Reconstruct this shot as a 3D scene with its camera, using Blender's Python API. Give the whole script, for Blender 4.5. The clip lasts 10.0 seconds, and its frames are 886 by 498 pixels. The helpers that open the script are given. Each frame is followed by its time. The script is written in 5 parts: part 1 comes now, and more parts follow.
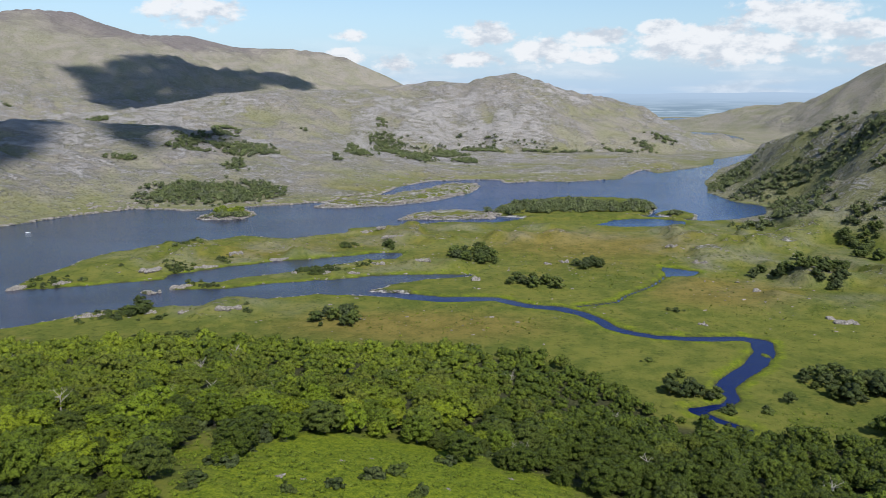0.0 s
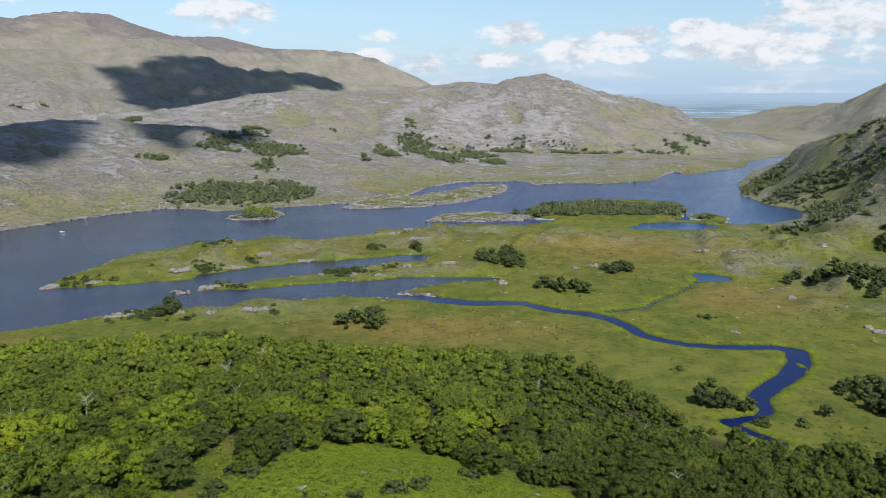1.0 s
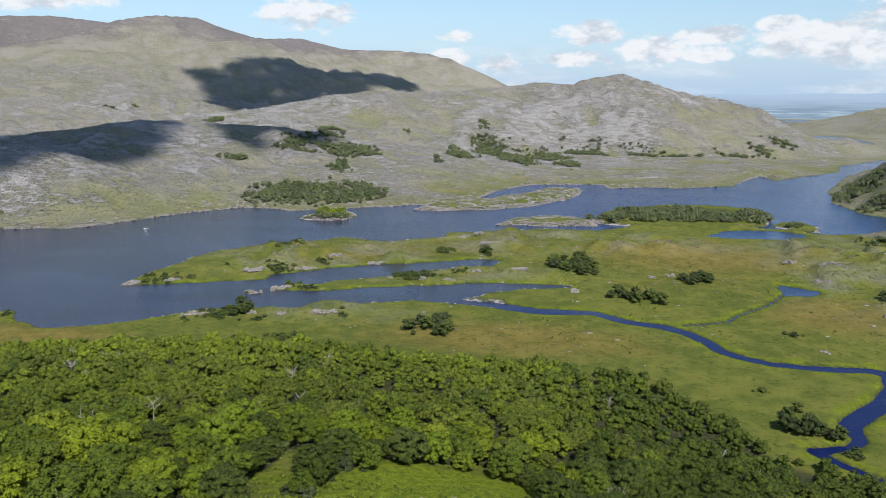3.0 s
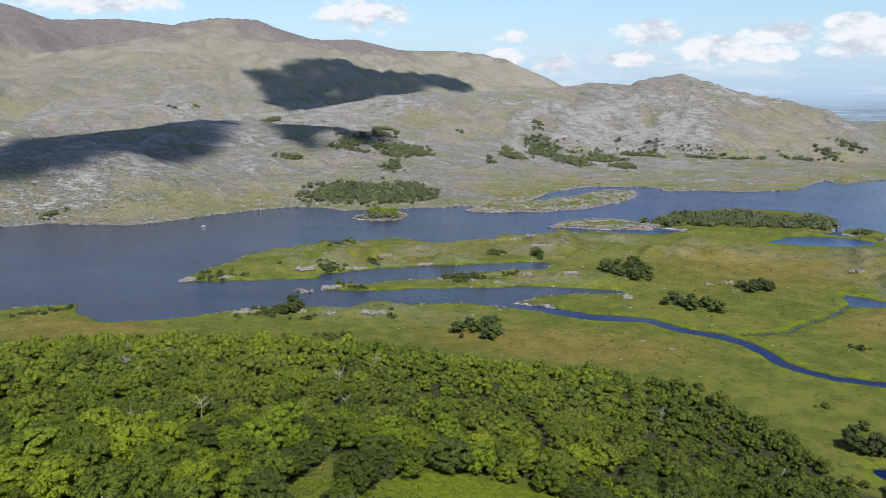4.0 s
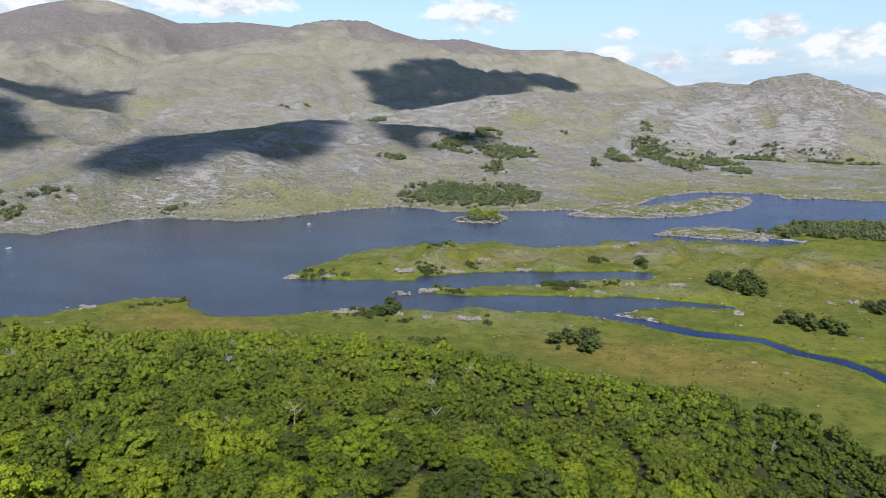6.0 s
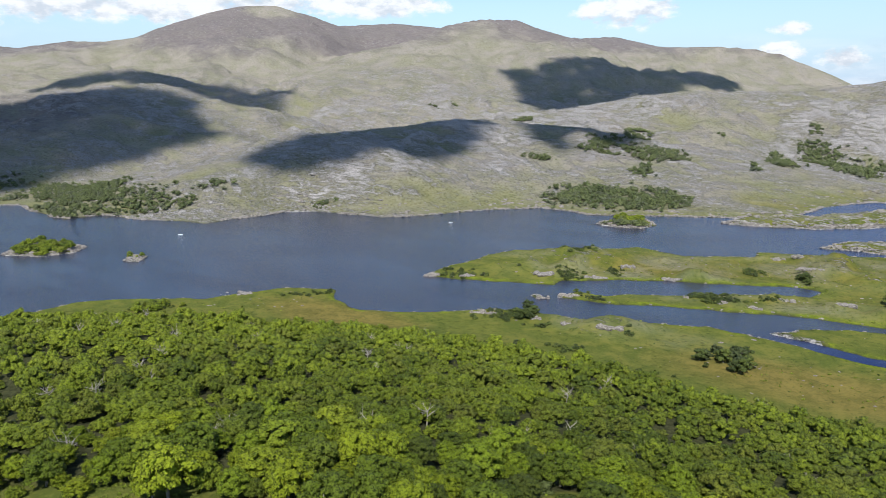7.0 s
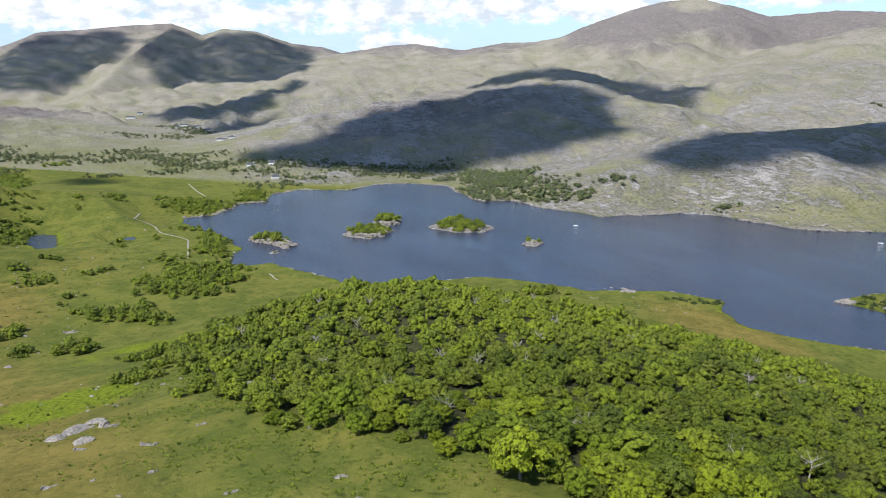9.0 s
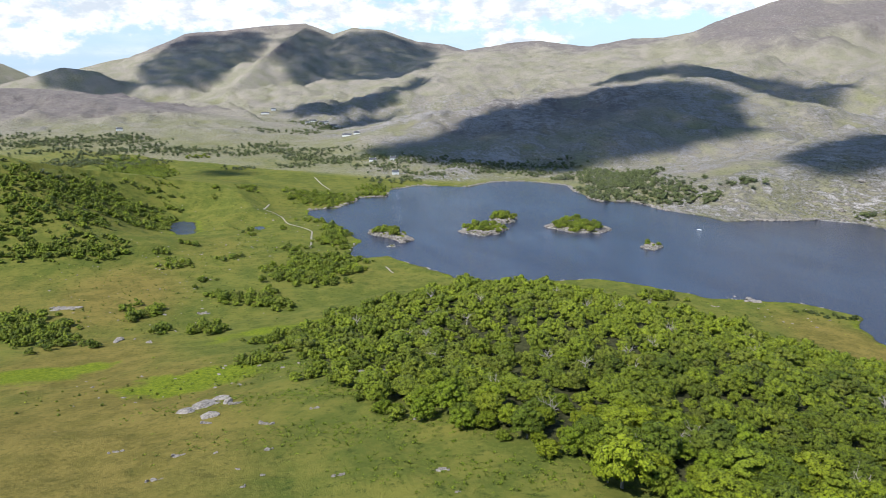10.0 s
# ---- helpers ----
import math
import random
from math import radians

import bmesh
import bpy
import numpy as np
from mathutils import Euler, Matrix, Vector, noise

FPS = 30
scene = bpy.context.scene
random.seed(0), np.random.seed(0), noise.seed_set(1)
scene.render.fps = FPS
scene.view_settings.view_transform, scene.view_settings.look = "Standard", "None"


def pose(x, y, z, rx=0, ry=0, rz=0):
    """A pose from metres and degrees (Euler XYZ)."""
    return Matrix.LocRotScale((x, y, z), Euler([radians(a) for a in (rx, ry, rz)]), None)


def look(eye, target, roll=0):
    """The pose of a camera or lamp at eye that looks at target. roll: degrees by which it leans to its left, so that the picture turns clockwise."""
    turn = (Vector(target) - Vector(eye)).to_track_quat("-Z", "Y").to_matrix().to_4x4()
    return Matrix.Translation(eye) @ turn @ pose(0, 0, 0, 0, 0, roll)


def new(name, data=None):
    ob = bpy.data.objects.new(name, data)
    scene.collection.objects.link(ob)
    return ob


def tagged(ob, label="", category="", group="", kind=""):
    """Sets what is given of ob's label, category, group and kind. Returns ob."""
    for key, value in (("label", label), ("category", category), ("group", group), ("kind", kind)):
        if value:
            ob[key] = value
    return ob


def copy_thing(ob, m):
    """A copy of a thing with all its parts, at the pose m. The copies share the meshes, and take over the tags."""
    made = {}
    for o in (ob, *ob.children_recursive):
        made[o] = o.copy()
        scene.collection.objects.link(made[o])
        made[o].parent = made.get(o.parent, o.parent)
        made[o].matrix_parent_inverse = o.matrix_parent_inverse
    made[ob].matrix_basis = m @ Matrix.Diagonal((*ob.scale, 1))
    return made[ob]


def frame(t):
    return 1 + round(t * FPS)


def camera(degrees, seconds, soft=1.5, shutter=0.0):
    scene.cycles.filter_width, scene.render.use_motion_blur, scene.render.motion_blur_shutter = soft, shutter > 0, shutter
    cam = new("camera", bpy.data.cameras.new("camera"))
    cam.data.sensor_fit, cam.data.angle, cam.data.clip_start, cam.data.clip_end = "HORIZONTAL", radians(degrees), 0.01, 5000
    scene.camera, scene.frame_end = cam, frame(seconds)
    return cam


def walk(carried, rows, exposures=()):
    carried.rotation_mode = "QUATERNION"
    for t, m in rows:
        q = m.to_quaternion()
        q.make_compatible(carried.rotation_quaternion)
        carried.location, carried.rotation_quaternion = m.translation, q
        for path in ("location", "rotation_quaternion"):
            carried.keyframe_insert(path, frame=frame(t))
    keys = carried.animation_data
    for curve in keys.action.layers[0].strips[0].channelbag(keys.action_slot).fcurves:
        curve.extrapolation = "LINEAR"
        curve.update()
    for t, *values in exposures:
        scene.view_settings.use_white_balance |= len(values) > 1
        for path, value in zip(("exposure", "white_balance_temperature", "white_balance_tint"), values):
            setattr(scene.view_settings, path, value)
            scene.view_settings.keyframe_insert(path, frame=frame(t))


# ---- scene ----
# ---- camera and its way ----
cam = camera(64.30, 10.0, soft=0.6)
# seconds, place, pitch from straight down, lean, turn to the left
PATH = [
    (0, -0.00, -0.00, 150.00, 77.577, 0.000),
    (0.5, 0.33, 1.90, 150.77, 77.575, 1.624),
    (1, 0.58, 4.04, 151.34, 77.591, 2.313),
    (1.5, 0.66, 6.71, 151.88, 77.605, 2.609),
    (2, 0.70, 8.76, 152.52, 77.592, 4.018),
    (2.5, 0.81, 10.65, 153.23, 77.590, 6.070),
    (4, 1.64, 16.92, 154.29, 77.612, 12.553),
    (4.5, 1.97, 18.68, 154.84, 77.644, 14.687),
    (5, 1.54, 20.72, 155.63, 77.630, 16.798),
    (6.5, 0.20, 25.81, 158.88, 77.480, 25.371),
    (7, -1.17, 28.61, 159.06, 77.449, 32.517),
    (7.5, -1.47, 32.72, 159.31, 77.450, 39.254),
    (8, -2.73, 34.39, 159.44, 77.867, 44.749),
    (8.5, -3.34, 34.65, 159.79, 77.293, 54.538),
    (9, -2.81, 34.81, 159.57, 77.151, 64.443),
    (9.5, -1.42, 35.73, 160.40, 76.915, 72.525),
    (10, -0.80, 36.01, 160.66, 76.912, 74.089),
]
walk(cam, [(t, pose(x, y, z, rx, 0, rz)) for t, x, y, z, rx, rz in PATH],
     exposures=[(0, 0.12, 6150, 10), (2.5, 0.13, 6150, 10), (5, 0.20, 6150, 10), (7.5, 0.34, 6150, 10), (10, 0.46, 6150, 10)])

# ---- light ----
SUN_AZ, SUN_EL = radians(153), radians(50)      # clockwise from +y
sun_way = Vector((math.sin(SUN_AZ) * math.cos(SUN_EL), math.cos(SUN_AZ) * math.cos(SUN_EL), math.sin(SUN_EL)))
sun_data = bpy.data.lights.new("sun", "SUN")
sun_data.energy, sun_data.angle, sun_data.color = 5.0, radians(0.55), (1.0, 0.95, 0.86)
sun = new("sun", sun_data)
sun.matrix_world = look(sun_way * 100, (0, 0, 0))


class Nodes:
    """A short way to write node trees."""

    def __init__(self, tree):
        self.tree = tree
        tree.nodes.clear()

    def add(self, kind, **values):
        node = self.tree.nodes.new(kind)
        for key, value in values.items():
            setattr(node, key, value)
        return node

    def link(self, a, b):
        self.tree.links.new(a, b)

    def put(self, value, socket):
        if hasattr(value, "links"):
            self.link(value, socket)
        else:
            socket.default_value = value

    def math(self, op, a, b=0.0, c=0.0, clamp=False):
        node = self.add("ShaderNodeMath", operation=op, use_clamp=clamp)
        for n, value in enumerate((a, b, c)):
            self.put(value, node.inputs[n])
        return node.outputs[0]

    def step(self, value, low, high):
        node = self.add("ShaderNodeMapRange", interpolation_type="SMOOTHSTEP")
        self.put(value, node.inputs[0])
        self.put(low, node.inputs[1])
        self.put(high, node.inputs[2])
        return node.outputs[0]

    def mix(self, factor, a, b):
        node = self.add("ShaderNodeMix", data_type="RGBA")
        self.put(factor, node.inputs[0])
        self.put(a if hasattr(a, "links") else (*a, 1), node.inputs[6])
        self.put(b if hasattr(b, "links") else (*b, 1), node.inputs[7])
        return node.outputs[2]

    def noise(self, vector, scale, detail=4.0, rough=0.55, warp=0.0):
        node = self.add("ShaderNodeTexNoise")
        self.put(vector, node.inputs["Vector"])
        node.inputs["Scale"].default_value = scale
        node.inputs["Detail"].default_value = detail
        node.inputs["Roughness"].default_value = rough
        node.inputs["Distortion"].default_value = warp
        return node.outputs[0]

    def scaled(self, vector, x, y, z, turn=0.0):
        node = self.add("ShaderNodeMapping")
        self.put(vector, node.inputs[0])
        node.inputs["Rotation"].default_value = (0, 0, radians(turn))
        node.inputs["Scale"].default_value = (x, y, z)
        return node.outputs[0]

    def attribute(self, name):
        return self.add("ShaderNodeAttribute", attribute_name=name).outputs["Fac"]


world = bpy.data.worlds.new("world")
scene.world = world
world.use_nodes = True
w = Nodes(world.node_tree)
sky = w.add("ShaderNodeTexSky", sky_type="NISHITA", sun_disc=False, sun_elevation=SUN_EL, sun_rotation=SUN_AZ,
            altitude=100, air_density=1.15, dust_density=0.2, ozone_density=3.0)
way = w.add("ShaderNodeTexCoord").outputs["Generated"]
parts = w.add("ShaderNodeSeparateXYZ")
w.link(way, parts.inputs[0])
up = parts.outputs[2]
# fair-weather cumulus: bearing to the left of north, height, half width, half height, in degrees
CUMULUS = [(18.5, 5.9, 2.7, 1.0), (7.4, 4.4, 1.1, 0.4), (7.7, 2.9, 1.2, 0.5), (-3.6, 4.5, 2.3, 0.8), (-7.5, 3.2, 2.1, 1.0), (-11.8, 4.2, 2.0, 0.65), (-11.6, 2.9, 1.5, 0.5), (-16.9, 4.8, 1.6, 0.5),
           (-24.9, 5.4, 3.4, 1.1), (-20.6, 3.4, 5.2, 1.2), (-29.5, 4.2, 1.8, 0.65), (-30.3, 2.7, 2.2, 0.7), (3.7, 2.2, 1.3, 0.6), (-2.0, 2.6, 2.6, 0.5),
           (50.5, 6.3, 7.0, 1.2), (37.6, 6.7, 4.4, 0.8), (101.0, 4.8, 4.4, 1.1), (103.9, 2.9, 2.4, 1.0), (92.0, 5.4, 9.0, 1.3), (82.0, 5.2, 7.5, 1.2), (69.0, 5.9, 7.0, 1.3), (68.0, 3.5, 2.8, 0.7), (56.5, 6.2, 6.0, 0.9)]
bearing = w.math("MULTIPLY", w.math("ARCTAN2", w.math("MULTIPLY", parts.outputs[0], -1.0), parts.outputs[1]), 180 / math.pi)
rise = w.math("MULTIPLY", w.math("ARCSINE", up), 180 / math.pi)
near_one = 9.0
for a, e, half, tall in CUMULUS:
    half, tall = half * 1.2, tall * 1.15
    u = w.math("MULTIPLY_ADD", bearing, 1 / half, -a / half)
    v = w.math("MULTIPLY_ADD", rise, 1 / tall, -e / tall)
    near_one = w.math("MINIMUM", near_one, w.math("MULTIPLY_ADD", u, u, w.math("MULTIPLY", v, v)))
puffs = w.noise(w.scaled(way, 1, 1, 1.7), 34.0, 7, 0.58)
banks = w.noise(w.scaled(way, 1, 1, 2.6), 11.0, 3, 0.5)
billow = w.math("ADD", w.math("MULTIPLY", w.math("SUBTRACT", puffs, 0.5), 2.6), w.math("MULTIPLY", w.math("SUBTRACT", banks, 0.5), 1.2))
body = w.math("ADD", w.math("MULTIPLY", w.math("SUBTRACT", 1.0, near_one), 0.55), billow)
cover = w.math("MULTIPLY", w.step(body, -0.30, 0.35), w.step(near_one, 2.8, 1.0))
# broken cloud goes on overhead, and thin veils lie low along the horizon
over = w.noise(w.scaled(way, 1, 1, 2.0), 5.0, 6, 0.55)
overhead = w.math("MULTIPLY", w.step(over, 0.60, 0.70), w.math("MULTIPLY", w.step(up, 0.15, 0.2), 0.8))
veil = w.math("MULTIPLY", w.step(w.noise(w.scaled(way, 1, 1, 7.0), 6.0, 4, 0.5), 0.40, 0.68), w.math("MULTIPLY", w.step(up, 0.085, 0.02), 0.55))
cover = w.math("MAXIMUM", w.math("MAXIMUM", cover, overhead), veil)
shade = w.noise(w.scaled(way, 1, 1, 2.2), 26.0, 6, 0.6)
cloud = w.mix(w.step(w.math("ADD", shade, w.math("MULTIPLY", billow, 0.15)), 0.34, 0.58), (4.9, 5.2, 5.6), (7.4, 7.3, 7.2))
hazy = w.mix(w.math("MULTIPLY", w.math("SUBTRACT", 1.0, w.step(up, -0.02, 0.17)), 0.9), sky.outputs[0], (3.3, 4.7, 6.4))
mixed = w.mix(w.math("MULTIPLY", cover, 0.92), hazy, cloud)
back = w.add("ShaderNodeBackground")
w.link(mixed, back.inputs[0])
back.inputs[1].default_value = 0.115
out = w.add("ShaderNodeOutputWorld")
w.link(back.outputs[0], out.inputs[0])
scene.view_settings.exposure = 0.2

# ---- materials ----
def material(name, build, rough=0.85, spec=0.2):
    """build(n, place) gives the colour and, if any, the height of the relief in metres and the gloss."""
    mat = bpy.data.materials.new(name)
    mat.use_nodes = True
    n = Nodes(mat.node_tree)
    place = n.add("ShaderNodeTexCoord").outputs["Object"]
    made = build(n, place)
    colour, height, gloss = (*made, None, None)[:3] if isinstance(made, tuple) else (made, None, None)
    surf = n.add("ShaderNodeBsdfPrincipled")
    n.put(colour, surf.inputs["Base Color"])
    surf.inputs["Roughness"].default_value = rough
    n.put(spec if gloss is None else gloss, surf.inputs["Specular IOR Level"])
    if height is not None:
        bump = n.add("ShaderNodeBump")
        bump.inputs["Distance"].default_value = 1.0
        n.link(height, bump.inputs["Height"])
        n.link(bump.outputs[0], surf.inputs["Normal"])
    out = n.add("ShaderNodeOutputMaterial")
    n.link(surf.outputs[0], out.inputs[0])
    return mat


def ground_look(n, p):
    grain = n.noise(p, 2.2, 4, 0.7)
    fine = n.noise(p, 0.55, 6, 0.7)
    mid = n.noise(p, 0.07, 6, 0.65)
    wide = n.noise(p, 0.011, 5, 0.6)

    def about(value, gain):
        return n.math("MULTIPLY", n.math("SUBTRACT", value, 0.5), gain)

    # grass of the meadows, with rush tussocks and trodden, drier ground
    tussock = n.noise(p, 0.25, 6, 0.72)
    grass = n.mix(n.step(n.math("ADD", mid, about(wide, 0.7)), 0.36, 0.64), (0.080, 0.098, 0.017), (0.134, 0.138, 0.026))
    grass = n.mix(n.math("MULTIPLY", n.step(fine, 0.48, 0.68), 0.5), grass, (0.156, 0.154, 0.032))
    grass = n.mix(n.math("MULTIPLY", n.step(n.math("ADD", tussock, about(grain, 0.35)), 0.47, 0.33), 0.75), grass, (0.030, 0.048, 0.008))
    fern = n.mix(n.step(n.math("ADD", fine, about(grain, 0.6)), 0.32, 0.70), (0.070, 0.102, 0.007), (0.186, 0.214, 0.015))
    bog = n.mix(n.step(n.math("ADD", mid, about(fine, 0.8)), 0.32, 0.68), (0.124, 0.101, 0.024), (0.186, 0.148, 0.038))
    bog = n.mix(n.math("MULTIPLY", n.step(tussock, 0.48, 0.34), 0.5), bog, (0.058, 0.058, 0.012))
    # hill pasture: green flushes, dun sedge and dark heather between the ledges;
    # its pale grey and the heath's mauve have some distance haze put in
    moor = n.mix(n.step(n.math("ADD", wide, about(mid, 0.5)), 0.40, 0.60), (0.288, 0.254, 0.210), (0.216, 0.207, 0.130))
    moor = n.mix(n.math("MULTIPLY", n.step(tussock, 0.40, 0.62), 0.55), moor, (0.360, 0.330, 0.276))
    moor = n.mix(n.math("MULTIPLY", n.step(n.math("ADD", tussock, about(fine, 0.6)), 0.47, 0.35), 0.8), moor, (0.098, 0.090, 0.068))
    heath = n.mix(n.step(mid, 0.35, 0.65), (0.130, 0.108, 0.116), (0.205, 0.178, 0.170))
    rock = n.mix(n.step(n.math("ADD", fine, about(grain, 0.5)), 0.28, 0.62), (0.150, 0.138, 0.132), (0.455, 0.426, 0.408))
    # dark shore mud; under the wood it also paints the shade between crowns
    mud_and_shade = n.mix(n.step(fine, 0.35, 0.65), (0.022, 0.025, 0.011), (0.062, 0.062, 0.028))
    ground = n.mix(n.math("ADD", n.attribute("bog"), about(mid, 1.0), clamp=True), grass, bog)
    ground = n.mix(n.step(n.math("ADD", n.attribute("fern"), about(mid, 1.2)), 0.35, 0.65), ground, fern)
    ground = n.mix(n.math("ADD", n.attribute("moor"), n.math("MULTIPLY", about(mid, 0.7), n.attribute("moor")), clamp=True), ground, moor)
    ground = n.mix(n.math("MULTIPLY", n.step(n.math("ADD", n.attribute("heath"), about(wide, 1.0)), 0.3, 0.7), 0.8), ground, heath)
    ground = n.mix(n.attribute("mud_and_shade"), ground, mud_and_shade)
    # ledges of bare rock, bedded one way, in broken steps
    beds = n.noise(n.scaled(p, 0.035, 0.075, 0.16, 14), 1.0, 8, 0.70, 0.6)
    steps = n.noise(n.scaled(p, 0.12, 0.22, 0.5, 14), 1.0, 7, 0.72, 0.4)
    ledge = n.math("ADD", n.math("ADD", n.math("MULTIPLY", beds, 0.55), n.math("MULTIPLY", steps, 0.45)), about(fine, 0.12))
    bare = n.step(n.math("ADD", ledge, n.math("MULTIPLY", n.attribute("rock"), 0.19)), 0.628, 0.716)
    ground = n.mix(n.math("MULTIPLY", bare, 0.85), ground, rock)
    high = n.math("ADD", n.math("MULTIPLY", fine, 0.45), n.math("MULTIPLY", bare, 1.1))
    crag = n.math("MULTIPLY", n.math("MULTIPLY", ledge, 9.0), n.attribute("moor"))
    return ground, n.math("ADD", n.math("ADD", high, crag), n.math("ADD", n.math("MULTIPLY", grain, 0.10), n.math("MULTIPLY", tussock, 0.5)))


GROUND = material("moorland", ground_look, 0.95, 0.1)


def leaf_look(dark, light, by="", size=1.0):
    """Leaves that differ from clump to clump and, by a mark or from tree to tree, in tone, with the shade between the
    sprays painted in.
    """
    def look_of(n, p):
        tone = n.attribute(by) if by else n.add("ShaderNodeObjectInfo").outputs["Random"]
        isle = n.add("ShaderNodeNewGeometry").outputs["Random Per Island"]
        colour = n.mix(n.math("ADD", n.math("MULTIPLY", tone, 0.72), n.math("MULTIPLY", isle, 0.28)), dark, light)
        olive = n.math("MULTIPLY", n.step(n.math("FRACT", n.math("MULTIPLY", tone, 13.7)), 0.55, 1.0), 0.45)
        colour = n.mix(olive, colour, (dark[0] + light[0] * 0.42, dark[1] + light[1] * 0.27, light[2] * 1.6))
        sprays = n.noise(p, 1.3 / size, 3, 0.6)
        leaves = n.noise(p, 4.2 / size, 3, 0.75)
        # noise that paints near-black shade between the leaf sprays
        gap_shade = n.math("ADD", n.math("MULTIPLY", sprays, 0.45), n.math("MULTIPLY", leaves, 0.55))
        colour = n.mix(n.math("MULTIPLY", n.step(gap_shade, 0.52, 0.40), 0.93), colour, (0.008, 0.014, 0.003))
        return colour, n.math("MULTIPLY", n.math("ADD", sprays, n.math("MULTIPLY", leaves, 0.6)), 0.8 * size)
    return look_of


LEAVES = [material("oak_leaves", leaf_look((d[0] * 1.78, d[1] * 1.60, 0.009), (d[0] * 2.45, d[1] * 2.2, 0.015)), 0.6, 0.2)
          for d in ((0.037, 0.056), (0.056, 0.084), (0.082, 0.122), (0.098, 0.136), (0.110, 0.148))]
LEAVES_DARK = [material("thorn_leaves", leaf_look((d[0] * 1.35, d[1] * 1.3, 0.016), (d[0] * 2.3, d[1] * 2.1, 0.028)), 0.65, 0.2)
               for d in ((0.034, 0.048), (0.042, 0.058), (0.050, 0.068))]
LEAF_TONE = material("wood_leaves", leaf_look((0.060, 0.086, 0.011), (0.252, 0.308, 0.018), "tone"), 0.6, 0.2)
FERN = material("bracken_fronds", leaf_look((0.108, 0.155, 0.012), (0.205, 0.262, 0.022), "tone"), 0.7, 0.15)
# leaves of distant trees, paler and greyer with haze put into the colour
LEAF_HAZY = material("hazed_far_leaves", leaf_look((0.072, 0.093, 0.036), (0.190, 0.216, 0.080), "tone", 1.8), 0.7, 0.2)
BARK = material("bark", lambda n, p: n.mix(n.noise(p, 3.0, 5), (0.07, 0.06, 0.045), (0.24, 0.22, 0.19)), 0.9)
ROCK = material("sandstone", lambda n, p: (n.mix(n.step(n.noise(p, 1.1, 6, 0.7), 0.3, 0.7), (0.095, 0.085, 0.072), (0.33, 0.295, 0.265)), n.math("MULTIPLY", n.noise(p, 2.0, 6, 0.7), 0.14)), 0.9)


def lake_look(n, p):
    swell = n.noise(n.scaled(p, 1, 1.6, 1, 20), 0.35, 6, 0.65)
    chop = n.noise(p, 1.4, 4, 0.6)
    gusts = n.step(n.noise(n.scaled(p, 0.6, 1.8, 1, 25), 0.012, 4, 0.6), 0.35, 0.65)
    ripple = n.math("ADD", n.math("MULTIPLY", swell, 0.34), n.math("MULTIPLY", chop, 0.10))
    # the river between its banks lies calm; its dark navy paints in the sky it reflects
    split = n.add("ShaderNodeSeparateXYZ")
    n.link(p, split.inputs[0])
    calm = n.math("MULTIPLY", n.step(n.math("MULTIPLY_ADD", split.outputs[0], 0.35, split.outputs[1]), 545, 500), n.step(split.outputs[0], -90, 0))
    lake = n.mix(n.noise(p, 0.006, 3), (0.022, 0.031, 0.062), (0.036, 0.039, 0.058))
    high = n.math("MULTIPLY", ripple, n.math("ADD", 0.75, n.math("MULTIPLY", gusts, 0.6)))
    # the wider water to the east is ruffled; reflected blue sky is painted into its colour
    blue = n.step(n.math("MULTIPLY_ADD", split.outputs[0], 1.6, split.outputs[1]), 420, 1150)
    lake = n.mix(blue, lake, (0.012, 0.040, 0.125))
    return (n.mix(calm, lake, (0.006, 0.012, 0.062)), n.math("MULTIPLY", high, n.math("SUBTRACT", 1.0, n.math("MULTIPLY", calm, 0.5))),
            n.math("SUBTRACT", n.math("SUBTRACT", 0.34, n.math("MULTIPLY", calm, 0.25)), n.math("MULTIPLY", blue, n.math("SUBTRACT", 0.16, n.math("MULTIPLY", calm, 0.16)))))


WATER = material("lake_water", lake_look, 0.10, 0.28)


def thin_cloud(thick):
    """Vapour thin enough to let part of the sun through."""
    mat = bpy.data.materials.new("cloud")
    mat.use_nodes = True
    n = Nodes(mat.node_tree)
    vapour = n.add("ShaderNodeBsdfDiffuse")
    vapour.inputs[0].default_value = (0.85, 0.85, 0.86, 1)
    clear = n.add("ShaderNodeBsdfTransparent")
    both = n.add("ShaderNodeMixShader")
    both.inputs[0].default_value = thick
    n.link(clear.outputs[0], both.inputs[1])
    n.link(vapour.outputs[0], both.inputs[2])
    out = n.add("ShaderNodeOutputMaterial")
    n.link(both.outputs[0], out.inputs[0])
    return mat


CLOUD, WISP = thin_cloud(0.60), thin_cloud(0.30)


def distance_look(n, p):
    """Distance of plain, woods and a far lake, with blue haze and water shine painted in."""
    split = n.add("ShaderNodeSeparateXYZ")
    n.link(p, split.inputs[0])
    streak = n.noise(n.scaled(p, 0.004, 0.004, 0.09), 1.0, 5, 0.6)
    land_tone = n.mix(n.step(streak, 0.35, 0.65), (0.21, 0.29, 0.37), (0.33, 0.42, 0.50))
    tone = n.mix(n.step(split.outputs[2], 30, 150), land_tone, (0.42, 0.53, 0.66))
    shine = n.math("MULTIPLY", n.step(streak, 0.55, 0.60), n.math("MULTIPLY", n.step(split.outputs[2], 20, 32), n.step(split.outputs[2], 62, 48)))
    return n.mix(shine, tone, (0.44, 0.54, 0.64))


